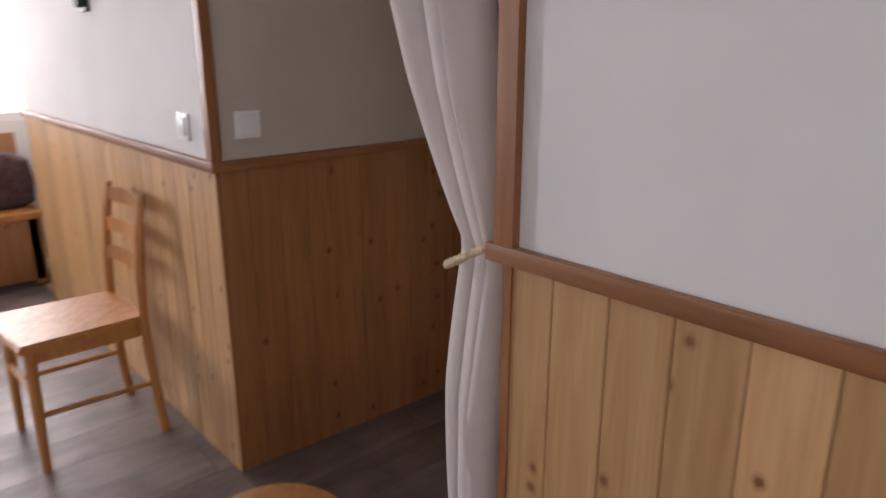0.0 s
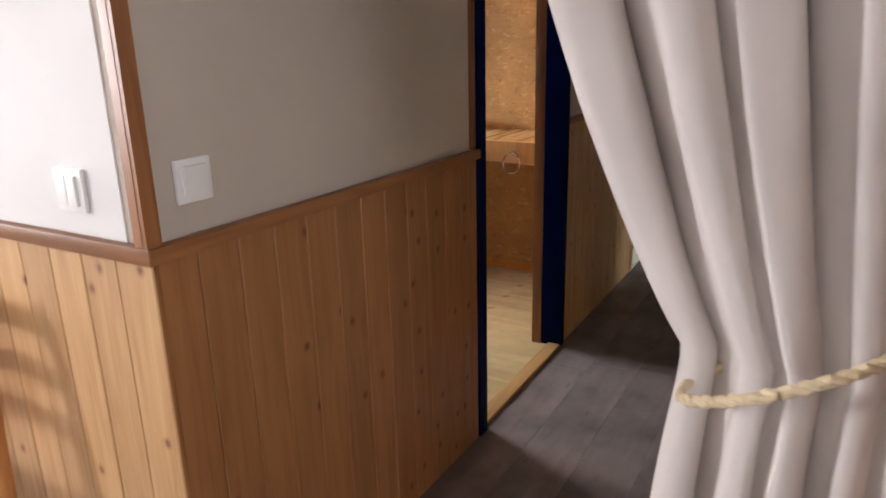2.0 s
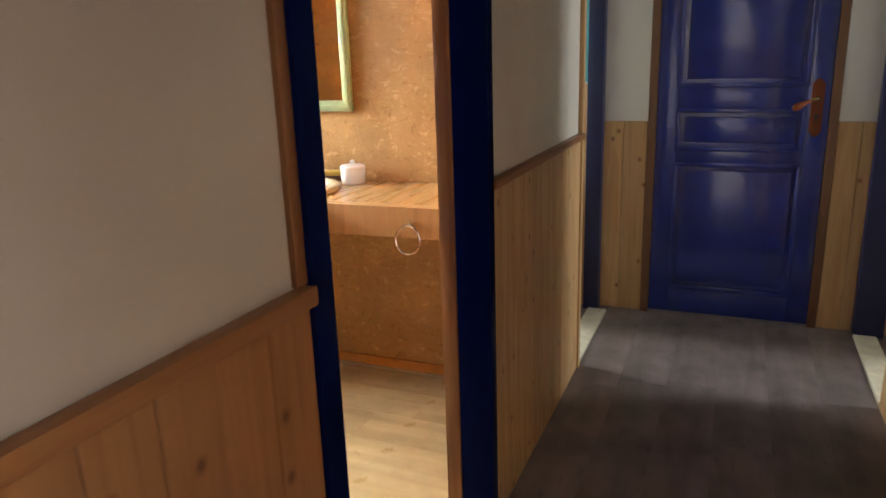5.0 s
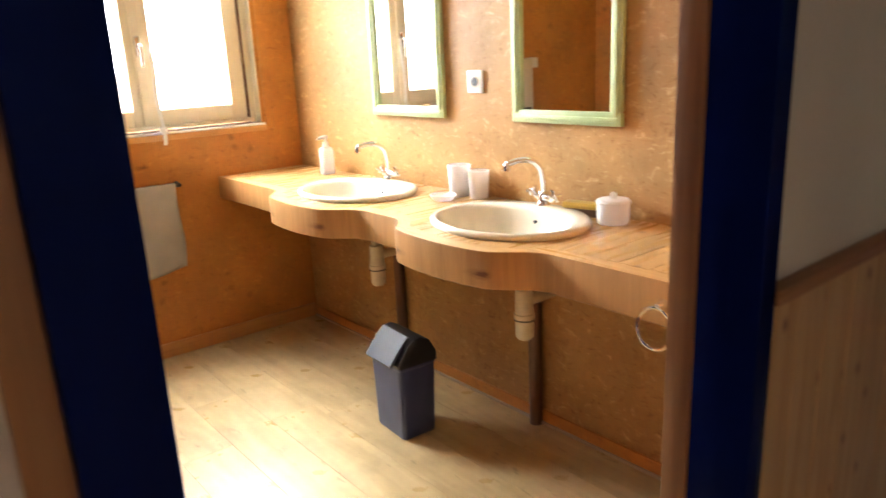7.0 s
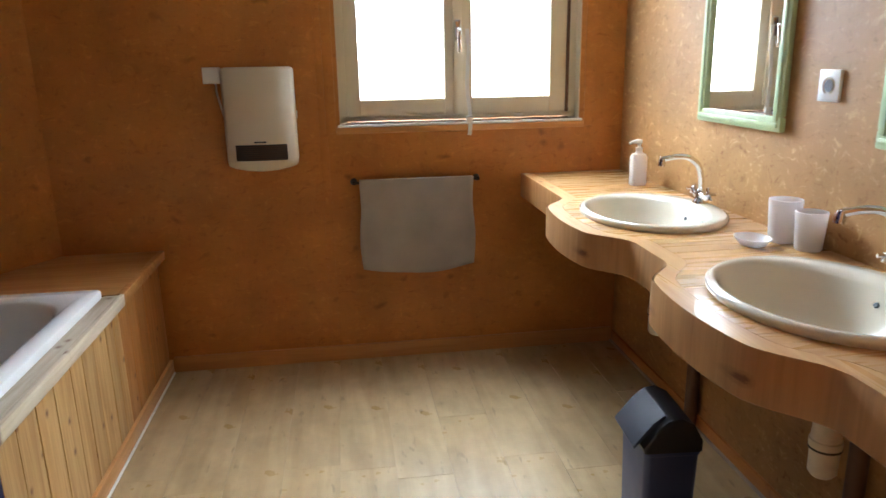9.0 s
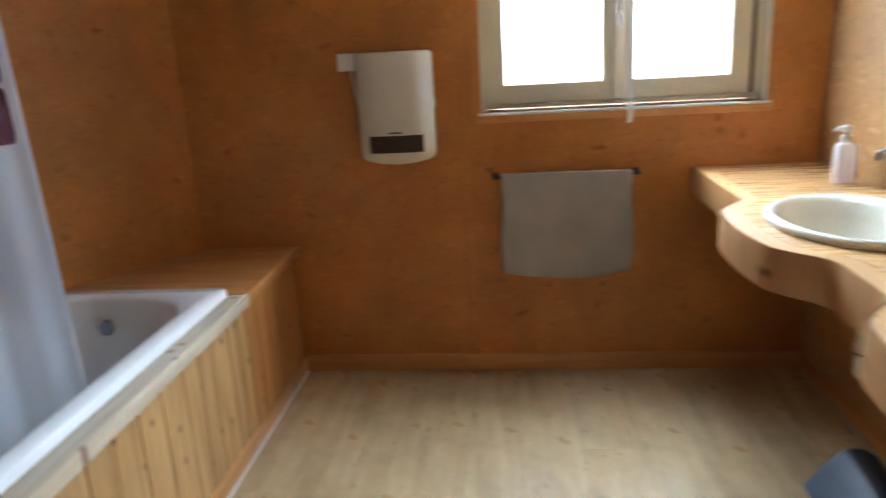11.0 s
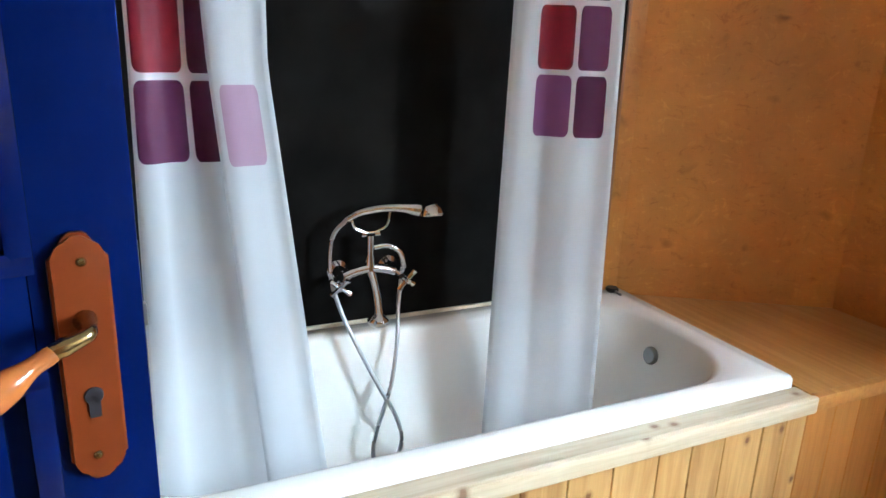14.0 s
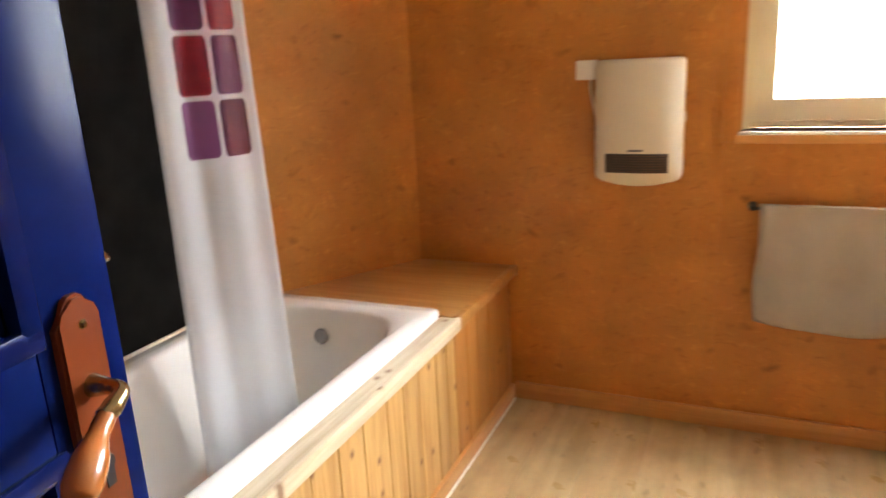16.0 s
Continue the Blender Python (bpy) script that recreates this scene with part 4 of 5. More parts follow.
sd, _ = pop("soap_dispenser", (.80, 2.60, CT), "milky plastic soap dispenser with a pump", "soap dispenser", bridge(B(), [[(x, y, z) for x, y in rrect(0, 0, .032 * s, .026 * s, .014)] for z, s in ((0, .92), (.006, 1), (.115, 1), (.128, .86), (.134, .5), (.142, .42))], True, True), MILKY)
collar = part("pump_collar", lathe(B(), [(0, 0), (.014, 0), (.014, .014), (.006, .018), (.005, .032), (0, .032)], 18, (0, 0, .142)), WHITEPLASTIC, sd)
part("pump_head", tube(B(), [(.008, 0, .178), (-.006, 0, .180), (-.03, .004, .178), (-.040, .006, .171)], [.011, .011, .006, .005], 12), WHITEPLASTIC, collar)


def tumbler(at, h, r, label):
    ob = thing("tumbler", at, label, "tumbler", "bathroom tumblers")
    part("cup_wall", lathe(B(), [(0, .0), (r * .80, 0), (r * .84, .004), (r, h), (r - .003, h + .001), (r * .80, .008), (0, .008)], 28), MILKY, ob)
    return ob


tumbler((.825, 1.63, CT), .122, .046, "tall milky white plastic tumbler")
tumbler((.838, 1.532, CT), .106, .042, "shorter milky white plastic tumbler")
dish, _ = pop("soap_dish", (.722, 1.612, CT), "shallow milky plastic soap dish", "soap dish", lathe(B(), [(0, 0), (.040, 0), (.056, .016), (.060, .022), (.057, .023), (.050, .014), (.038, .006), (0, .006)], 32, sx=.8, sy=1.0), MILKY)
jar, _ = pop("cotton_jar", (.815, .885, CT), "round milky plastic jar with a lid", "jar", lathe(B(), [(0, 0), (.047, 0), (.050, .004), (.052, .062), (.050, .066), (0, .066)], 32), MILKY)
part("jar_lid", lathe(B(), [(.054, .064), (.054, .070), (.048, .077), (.012, .080), (.010, .086), (.011, .094), (.006, .098), (0, .098)], 32), MILKY, jar)
brush = thing("nail_brush", (.845, 1.02, CT + .012), "yellow wooden scrubbing brush with dark bristles", "brush", rz=12)
part("brush_back", box(B(), -.024, -.075, .012, .024, .075, .034, .008), YELLOW, brush)
part("bristles", box(B(), -.02, -.068, -.012, .02, .068, .012, .002), BRISTLE, brush)

ring = thing("towel_ring", (.402, .43, .815), "chrome towel ring on the worktop front", "towel ring")
part("mount", tube(B(), [(.006, 0, 0), (-.02, 0, 0)], [.016, .008], 14), CHROME, ring)
part("ring_loop", tube(B(), [(-.024 - .01 * math.sin(a / 2), .046 * math.sin(a), -.05 + .05 * math.cos(a)) for a in (2 * math.pi * k / 40 for k in range(41))], .0042, 8, False), CHROME, ring)


def trap(y):
    ob = thing("bottle_trap", (.60, y, .46), "cream plastic bottle trap under the washbasin", "drain trap", "basin traps")
    part("trap_bottle", lathe(B(), [(0, .03), (.022, .03), (.030, .04), (.031, .10), (.034, .102), (.034, .118), (.031, .12), (.028, .20), (.018, .205), (.018, .27), (0, .27)], 24), PIPE, ob)
    part("trap_joint", lathe(B(), [(.0318, .096), (.0348, .097), (.0348, .101), (.0318, .102)], 24), DARKGRILLE, ob)
    part("outlet_pipe", tube(B(), curve([(.0, 0, .16), (.08, 0, .158), (.20, .02, .15), (.255, .03, .14)], 5), .018, 14), PIPE, ob)
    return ob


trap(1.915)
trap(1.07)
for y in (2.13, 1.27):
    wp = thing("waste_pipe", (.862, y, 0), "brown waste pipe running down the wall", "pipe", "waste pipes")
    part("pipe_run", tube(B(), [(0, 0, 0), (0, 0, .64)], .025, 16), PIPEDARK, wp)
    part("pipe_collar", tube(B(), [(0, 0, .56), (0, 0, .62)], .03, 16), PIPEDARK, wp)

bin_ = thing("swing_bin", (.484, 1.612, 0), "slate blue plastic waste bin with a swing lid", "waste bin", rz=-4)
part("bin_body", bridge(B(), [[(x, y, z) for x, y in rrect(0, 0, .080 * s, .108 * s, .018, 5)] for z, s in ((0, .90), (.006, .93), (.285, 1.0), (.288, 1.035), (.298, 1.035), (.298, .96))], True, True), BIN, bin_)
lid = B()
secs = []
for y in (-.112, -.108, .108, .112):
    k = .94 if abs(y) > .109 else 1
    secs.append([(x * k, y, .298 + (z - .298) * k) for x, z in ((-.084, .298), (-.086, .310), (-.046, .372), (-.018, .396), (.018, .402), (.056, .382), (.084, .330), (.084, .298))])
bridge(lid, secs, True, True)
part("bin_lid", lid, BINLID, bin_)
fl = B()
bridge(fl, [[(-.108, y, .304), (-.111, y, .311), (-.056, y, .380), (-.022, y, .405), (-.020, y, .397), (-.048, y, .368)] for y in (-.088, .088)], True, True)
part("swing_flap", fl, BINFLAP, bin_, "glossy grey swing flap")


# ---------------------------------------------------------------- bathtub, ledge, panel
TX0, TX1, TY0, TY1, TZ = -2.022, -1.303, .70, 2.40, .610
tub = thing("bathtub", ((TX0 + TX1) / 2, (TY0 + TY1) / 2, 0), "white enamel bathtub set in a wooden surround", "bathtub")
hx, hy = (TX1 - TX0) / 2, (TY1 - TY0) / 2
rings = []
for ox, oy, r, z, cy in ((0, 0, .014, TZ - .036, 0), (.0, .0, .016, TZ - .006, 0), (.004, .004, .016, TZ, 0), (.05, .05, .06, TZ + .001, 0), (.062, .075, .2, TZ - .002, 0), (.072, .088, .21, TZ - .012, 0),
                         (.085, .115, .22, TZ - .09, 0), (.115, .19, .2, TZ - .27, .0), (.13, .23, .17, TZ - .35, 0), (.165, .28, .15, TZ - .395, 0), (.22, .4, .1, TZ - .402, 0)):
    rings.append([(x, y, z) for x, y in rrect(0, cy, hx - ox, hy - oy, r, 12)])
part("tub_shell", bridge(B(), rings, False, True), ENAMEL, tub, sharp=60)
kn = lathe(B(), [(0, .014), (.022, .013), (.027, .008), (.028, 0)], 24)
ko = part("overflow_knob", kn, DULLSTEEL, tub, "round chrome overflow knob")
ko.matrix_basis = pose(-.035, .731, .515, 80, 0, 0)
part("tub_drain", lathe(B(), [(0, .004), (.03, .004), (.036, 0)], 24, (0, .42, TZ - .402)), CHROME, tub, "chrome drain")

ledge_pts = [(-1.248, TY1 + .002), (-1.248, WY - .002), (-1.664, WY - .002), (-2.026, TY1 + .006), (-2.02, TY1 + .002)]
setting("tub_ledge", prism(B(), ledge_pts, .545, .585), LEDGE, "orange varnished pine ledge at the end of the bathtub", "ledge")
setting("tub_edge_strip", box(B(), TX1 + .002, .13, .548, -1.246, TY1 + .0, .584, .003), WORN, "worn pale pine edge strip along the bathtub", "ledge")
setting("ledge_edge_strip", box(B(), -1.256, TY1 + .001, .547, -1.230, WY - .002, .588, .006), LEDGE, "pine nosing of the tub ledge", "ledge")
setting("tub_edge_nosing", box(B(), -1.2455, .13, .544, -1.227, TY1 + .0, .590, .008), WORN, "rounded worn pine nosing along the bathtub", "ledge")
setting("tub_surround", box(B(), -1.30, .13, 0, -1.277, WY - .002, .546), OSB, "backing of the tub's wooden front", "tub surround")
setting("tub_skirting", box(B(), -1.263, .9, 0, -1.247, WY - .014, .066, .004), wood("tub_skirting_pine", (.68, .35, .12), (.56, .26, .08), "Y", 0.36, 0), "orange pine skirting below the tub panel", "skirting")
setting("tub_floor_bead", box(B(), -1.248, .9, 0, -1.240, WY - .03, .009, .003), WHITEPLASTIC, "thin white sealing bead on the floor", "trim")
setting("skirting_window_wall", box(B(), -1.247, WY - .019, 0, WX - .012, WY, .074, .007), SKIRT, "orange pine skirting board", "skirting")
setting("skirting_vanity_wall", box(B(), WX - .012, .13, 0, WX, WY - .014, .055, .003), OSB, "brown skirting under the worktop", "skirting")
setting("vanity_floor_bead", box(B(), WX - .022, .13, 0, WX - .012, WY - .02, .012, .004), plain("dusty_sealant", (.42, .34, .26), .6), "pale sealing bead on the floor", "trim")
setting("slate_panel", box(B(), DX, .14, TZ - .002, DX + .008, 2.315, 2.2, .002), SLATE, "matt black slate-look wall panel behind the bathtub", "wall panel")
setting("tub_wall_bead", box(B(), DX + .004, .70, TZ + .001, DX + .016, 2.315, TZ + .012, .003), PIPE, "thin cream sealing bead above the tub rim", "trim")
setting("wall_strip_tub_corner", box(B(), DX, 2.317, TZ + .001, DX + .012, 2.330, 2.2, .003), RAIL_Z, "thin brown strip at the edge of the slate panel", "trim")

# bath mixer with hand shower
mx = thing("bath_mixer", (DX + .008, 1.475, .79), "chrome bath mixer with a hand shower and hose", "bath mixer")
part("mixer_bar", tube(B(), curve([(.055, -.075, -.012), (.058, -.04, .0), (.06, 0, .006), (.058, .04, .0), (.055, .075, -.012)], 5), [.013] * 21, 14), CHROME, mx)
for s in (-1, 1):
    part("wall_union", tube(B(), [(0, s * .075, -.012), (.012, s * .075, -.012), (.05, s * .075, -.012)], [.03, .018, .014], 16), CHROME, mx)
    stem = part("handle_stem", tube(B(), [(.05, s * .078, -.012), (.075, s * .088, -.020), (.092, s * .094, -.026)], [.014, .012, .010], 12), CHROME, mx)
    c = B()
    o = Vector((.096, s * .096, -.028))
    ax = Vector((.85, s * .3, -.35)).normalized()
    e1 = Vector((0, .6, .8))
    e1 = (e1 - ax * e1.dot(ax)).normalized()
    e2 = ax.cross(e1)
    for dvec in (e1, e2, -e1, -e2):
        tube(c, [o, o + dvec * .020, o + dvec * .035], [.007, .006, .008], 8)
    tube(c, [o - ax * .008, o + ax * .010], [.011, .007], 12)
    part("cross_handle", c, CHROME, stem)
part("spout", tube(B(), curve([(.06, .0, .0), (.085, .006, -.045), (.115, .004, -.09), (.125, .002, -.115), (.125, .0, -.14)], 5), [.012] * 12 + [.013, .014, .018, .024, .029, .031, .030, .026, .018], 14), CHROME, mx)
part("riser", tube(B(), [(.06, 0, .0), (.06, 0, .05), (.06, 0, .10)], [.015, .010, .011], 14), CHROME, mx)
fork = B()
tube(fork, curve([(.06, -.055, .165), (.06, -.045, .125), (.06, 0, .108), (.06, .045, .125), (.06, .055, .165)], 6), .0045, 8)
for s in (-1, 1):
    tube(fork, [(.06, s * .012, .102), (.06, s * .026, .104)], [.005, .008], 8)
part("cradle", fork, CHROME, mx)
part("diverter_arm", tube(B(), curve([(.062, .01, .065), (.066, .05, .068), (.068, .085, .045), (.066, .098, .0)], 6), .008, 12), CHROME, mx)
hsh = part("shower_handle", tube(B(), curve([(.06, -.066, .150), (.066, -.03, .168), (.075, .03, .178), (.085, .09, .176), (.095, .13, .170)], 5), [.010, .010, .010, .0105, .011, .011, .0115, .012, .012, .012, .012, .012, .0125, .013, .014, .015, .016, .018, .02, .02, .02], 14), CHROME, mx)
part("shower_head", tube(B(), [(.092, .155, .178), (.093, .156, .176), (.099, .158, .164), (.104, .159, .153), (.105, .159, .150)], [.020, .032, .038, .039, .035], 24), CHROME, hsh)
hose = curve([(.06, -.066, .150), (.055, -.105, .10), (.058, -.112, .0), (.085, -.095, -.09), (.125, -.055, -.20), (.155, -.005, -.31), (.17, .035, -.39), (.18, .055, -.46), (.182, .045, -.515),
              (.18, .015, -.545), (.178, -.015, -.54), (.175, -.028, -.50), (.172, -.018, -.44), (.165, .008, -.37), (.15, .035, -.30), (.115, .062, -.20), (.08, .078, -.10), (.066, .094, .0)], 8)
part("shower_hose", tube(B(), hose, .0060, 10), HOSE, mx)

plug = thing("bath_plug", (-1.995, 2.352, TZ + .001), "black rubber bath plug on the tub rim", "plug")
part("plug_disc", lathe(B(), [(0, 0), (.018, 0), (.022, .004), (.022, .010), (.019, .014), (0, .014)], 20), BINLID, plug)
part("plug_tail", tube(B(), [(.018, 0, .006), (.034, -.004, .005), (.050, -.002, .004)], [.005, .004, .004], 8), DULLSTEEL, plug)

# shower curtains on a straight rod
rod = thing("curtain_rod", (-1.62, 1.255, 2.08), "white shower curtain rod above the tub", "curtain rod")
part("rod_bar", tube(B(), [(0, -1.115, 0), (0, 1.20, 0)], .011, 14), WHITEPLASTIC, rod)


def drape(name, at, label, category, span, folds, depth, zs, material, tie=None, seed=0, u0=0.0, shift=0.0, per_m=1.0, into=None, loose=0.0, curl=0.0, lean=0.0):
    """A hanging cloth. span(z) gives (start, end, mean depth) of its gathered width at that height."""
    rnd = random.Random(seed)
    ph = [rnd.uniform(0, 6.28) for _ in range(4)]
    ob = into or thing(name, at, label, category)
    bm = B()
    uvl = bm.loops.layers.uv.new("UVMap")
    nu = folds * 14
    rows, dist = [], []
    for z in zs:
        a, b, dep = span(z)
        row, run, last = [], [], None
        acc = 0
        for i in range(nu + 1):
            u = i / nu
            wob = u + .022 * math.sin(5 * u + ph[0]) + .012 * math.sin(13 * u + ph[1] + z * .6)
            y = a + (b - a) * u
            amp = depth * (1 + .35 * math.sin(4 * u + ph[2])) * (tie(z) if tie else 1)
            x = dep + amp * math.sin(2 * math.pi * folds * wob + .25 * math.sin(3 * z + ph[3]))
            x += loose * amp * (math.sin(2 * math.pi * folds * .43 * wob + ph[2] + .5 * z) + .45 * math.sin(2 * math.pi * folds * 1.7 * u + ph[0] + .9 * math.sin(1.7 * z))) + curl * u ** 3 + lean * (1 - u) * min(1, max(0, (2.08 - z) / .35))
            y += .35 * amp * math.sin(4 * math.pi * folds * wob + ph[1]) + .35 * curl * u ** 3
            p = Vector((x, y, z))
            row.append(bm.verts.new(p))
            run.append(u)
        rows.append(row)
    full = per_m
    for j in range(len(zs) - 1):
        for i in range(nu):
            f = bm.faces.new((rows[j][i], rows[j][i + 1], rows[j + 1][i + 1], rows[j + 1][i]))
            for lp, (uu, zz) in zip(f.loops, ((i, zs[j]), (i + 1, zs[j]), (i + 1, zs[j + 1]), (i, zs[j + 1]))):
                lp[uvl].uv = (u0 + full * uu / nu, zz - shift)
    cl = part(name if into else name.split("_")[-1] + "_cloth", bm, material, ob, sharp=89)
    cl.modifiers.new("thick", "SOLIDIFY").thickness = .0018
    return ob


zz = [.20 + i * 1.86 / 40 for i in range(41)]
def near_span(z):
    k = max(0, (1.35 - z)) / 1.15
    return -.362 - .02 * k, -.17 + .09 * k, .0 + .02 * k
def flap_span(z):
    k = max(0, (1.35 - z)) / 1.15
    return -.236 + .10 * k - .05 * max(0, z - 1.35), -.125 + .13 * k, .032 + .02 * k
def far_span(z):
    k = max(0, (1.5 - z)) / 1.3
    return .51 - .03 * k, .745 + .025 * k, -.03 + .02 * k


near_curtain = drape("shower_curtain", (-1.62, 1.26, 0), "sheer white shower curtain with purple and red squares, near the door", "shower curtain", near_span, 2, .009, zz, NYLON, seed=3, u0=-.004, shift=1.16, per_m=.32)
drape("overlapping_fold", None, "", "", flap_span, 1, .007, zz, NYLON, seed=4, u0=.580, shift=1.155, per_m=.20, into=near_curtain)
far_curtain = drape("shower_curtain", (-1.62, 1.26, 0), "sheer white shower curtain with purple and red squares, tightly gathered", "shower curtain", far_span, 2, .006, zz, NYLON, seed=8, u0=1.09, shift=1.175, per_m=.443, lean=-.13)
for ob, a, b in ((near_curtain, -.37, -.10), (far_curtain, .50, .745)):
    for i in range(6):
        y = a + (b - a) * (i + .5) / 6
        part("curtain_ring", tube(B(), [(.018 * math.cos(t), y, 2.08 + .018 * math.sin(t)) for t in (2 * math.pi * k / 20 for k in range(21))], .0025, 6, False), WHITEPLASTIC, ob)

# ---------------------------------------------------------------- corridor curtain, switches
TIE = .965        # height of the tie-back


def linen_span(z):
    if z > TIE:
        k = (z - TIE) / 1.135
        return -1.158, -.915 + .43 * k ** .8, 0
    k = (TIE - z) / TIE
    return -1.152, -.905 + .03 * math.sin(3.1 * min(1, k * 1.2)), 0


def pinch(z):
    return .6 + .75 * min(1, abs(z - TIE) / .35)


lz = [.02 + i * 2.1 / 70 for i in range(71)]
linen = drape("door_curtain", (-2.02, 0, 0), "unbleached linen door curtain tied back with a rope", "curtain", linen_span, 4, .027, lz, LINEN, pinch, seed=5, loose=.42, curl=.075)
rp = thing("curtain_rope", (-2.02, -1.005, .995), "twisted cotton rope tie-back around the curtain", "tie-back")
for k in (0, 1):
    path = []
    for i in range(61):
        a = 2 * math.pi * i / 60
        c = Vector((.014 - .074 * math.cos(a), -.016 + .124 * math.sin(a), -.010 - .062 * math.sin(a)))
        tw = 40 * a + math.pi * k
        path.append(c + Vector((math.cos(tw) * .004, 0, math.sin(tw) * .004)))
    part("rope_strand", tube(B(), path, .0062, 8, False), ROPE, rp)
part("hook", tube(B(), curve([(-.10, -.15, .06), (-.05, -.155, .055), (-.03, -.15, .035), (-.045, -.145, .02)], 4), .004, 8), CHROME, rp)
crod = thing("door_curtain_rod", (-2.02, -.59, 2.115), "wooden curtain rod across the corridor opening", "curtain rod")
part("rod_bar", tube(B(), [(0, -.575, 0), (0, .59, 0)], .012, 12), RAIL_Y, crod)


def rocker(at, rz, label, rockers=1):
    ob = thing("light_switch", at, label, "switch", rz=rz)
    part("cover_plate", box(B(), -.042, -.010, -.042, .042, 0, .042, .004), WHITEPLASTIC, ob)
    for i in range(rockers):
        w = .058 / rockers
        x = -.029 + w * (i + .5)
        r = box(B(), x - w / 2 + .001, -.016, -.029, x + w / 2 - .001, -.009, .029, .003)
        part("rocker", r, WHITEPLASTIC, ob)
    return ob


rocker((-2.022, .0088, 1.152), 0, "white rocker light switch above the wainscot", 1)
rocker((XL + .008, .205, 1.138), -90, "white double switch plate on the bright wall", 2)

fx = thing("wall_fixture", (XL + .008, 1.03, 1.50), "small dark fixture on the bright white wall", "wall fixture")
part("fixture_plate", box(B(), -.014, -.04, 0, 0, .04, .09, .006), BINLID, fx)
part("fixture_knob", box(B(), -.04, -.022, .015, -.014, .022, .06, .008), DARKGRILLE, fx)

# ---------------------------------------------------------------- dining chair and other living-room things
def dining_chair(at, rz):
    """Seat faces -x; back legs carry a ladder back."""
    ch = thing("dining_chair", at, "orange beech dining chair with a ladder back, beside the wall", "chair", rz=rz)
    seat = [(-.21, -.20), (.19, -.185), (.20, .0), (.19, .185), (-.21, .20), (-.225, 0)]
    part("seat", prism(B(), seat, .435, .462, .008), CHAIR, ch)
    for s in (-1, 1):
        part("leg", tube(B(), [(-.185, s * .18, 0), (-.18, s * .175, .25), (-.175, s * .17, .437)], [.015, .019, .02], 10), CHAIR, ch, "round turned front leg")
        part("back_post", tube(B(), curve([(.215, s * .185, 0), (.195, s * .18, .25), (.19, s * .175, .45), (.205, s * .17, .70), (.235, s * .165, .89)], 5), [.017] * 15 + [.016, .016, .015, .014, .013, .011], 10), CHAIR, ch)
        part("side_stretcher", tube(B(), [(-.18, s * .175, .20), (.197, s * .18, .20)], .010, 8), CHAIR, ch)
        part("side_rail", box(B(), -.17, s * .165 - .009, .385, .19, s * .165 + .009, .436, .003), CHAIR, ch)
    part("front_rail", box(B(), -.184, -.165, .38, -.166, .165, .436, .003), CHAIR, ch)
    part("front_stretcher", tube(B(), [(-.182, -.175, .27), (-.182, .175, .27)], .010, 8), CHAIR, ch)
    for z, x in ((.845, .226), (.735, .208), (.625, .196)):
        sl = B()
        ring0 = []
        for i in range(9):
            t = i / 8
            y = -.165 + .33 * t
            bow = .022 * math.sin(math.pi * t)
            arch = (.012 if z > .8 else .004) * math.sin(math.pi * t)
            ring0.append([(x - .006 + bow, y, z - .024), (x + .008 + bow, y, z - .024), (x + .008 + bow, y, z + .024 + arch), (x - .006 + bow, y, z + .024 + arch)])
        bridge(sl, ring0, True, True)
        part("back_slat", sl, CHAIR, ch)
    return ch


dining_chair((-2.44, .63, 0), 0)
bench = thing("wall_bench", (-2.35, 2.78, 0), "brown wooden bench below the corner window", "bench")
part("bench_seat", box(B(), -.95, -.22, .40, .28, .22, .44, .008), CHAIR, bench)
part("bench_front", box(B(), -.93, -.20, .03, .26, -.17, .40, .004), PINE_DARK, bench)
part("bench_back", box(B(), -.95, .20, .44, .28, .24, .86, .008), PINE_DARK, bench)
for x in (-.9, .22):
    part("bench_foot", box(B(), x - .03, -.2, 0, x + .03, .2, .40, .004), PINE_DARK, bench)
cushion = thing("dark_cushion", (-2.25, 2.82, .44), "dark patterned cushion on the bench", "cushion")
part("cushion_body", bridge(B(), [[(x, y, z) for x, y in rrect(0, 0, .2 * s, .11 * s, .06, 5)] for z, s in ((0, .7), (.03, .95), (.16, 1.0), (.28, .92), (.32, .6))], True, True), plain("dark_wine_fabric", (.06, .03, .03), .9, mottle=.5, scale=30), cushion)
for nm, x0, x1 in (("window_2", -4.75, -3.65), ("window_3", -3.2, -1.86)):
    w2 = tagged(part(nm, box(B(), x0, 3.11, .92, x1, 3.17, .97, .004), WHITEPAINT), "white painted living-room window", "window", kind="structure")
    m = (x0 + x1) / 2
    fr = box(B(), x0, 3.11, .97, x0 + .05, 3.17, 2.1, .004)
    box(fr, x1 - .05, 3.11, .97, x1, 3.17, 2.1, .004)
    box(fr, x0 + .05, 3.11, 2.05, x1 - .05, 3.17, 2.1, .004)
    box(fr, m - .035, 3.112, .97, m + .035, 3.168, 2.05, .004)
    part("window_frame", fr, WHITEPAINT, w2)
    pn = part("pane", box(B(), x0 + .04, 3.138, .96, x1 - .04, 3.143, 2.06), GLASS, w2)
    pn.visible_shadow = False
table = thing("round_side_table", (-2.47, -.86, 0), "orange wooden stool with a pale rim at the corridor mouth", "stool")
part("stool_top", lathe(B(), [(0, .45), (.15, .45), (.158, .446), (.16, .436), (.155, .425), (0, .425)], 40), CHAIR, table)
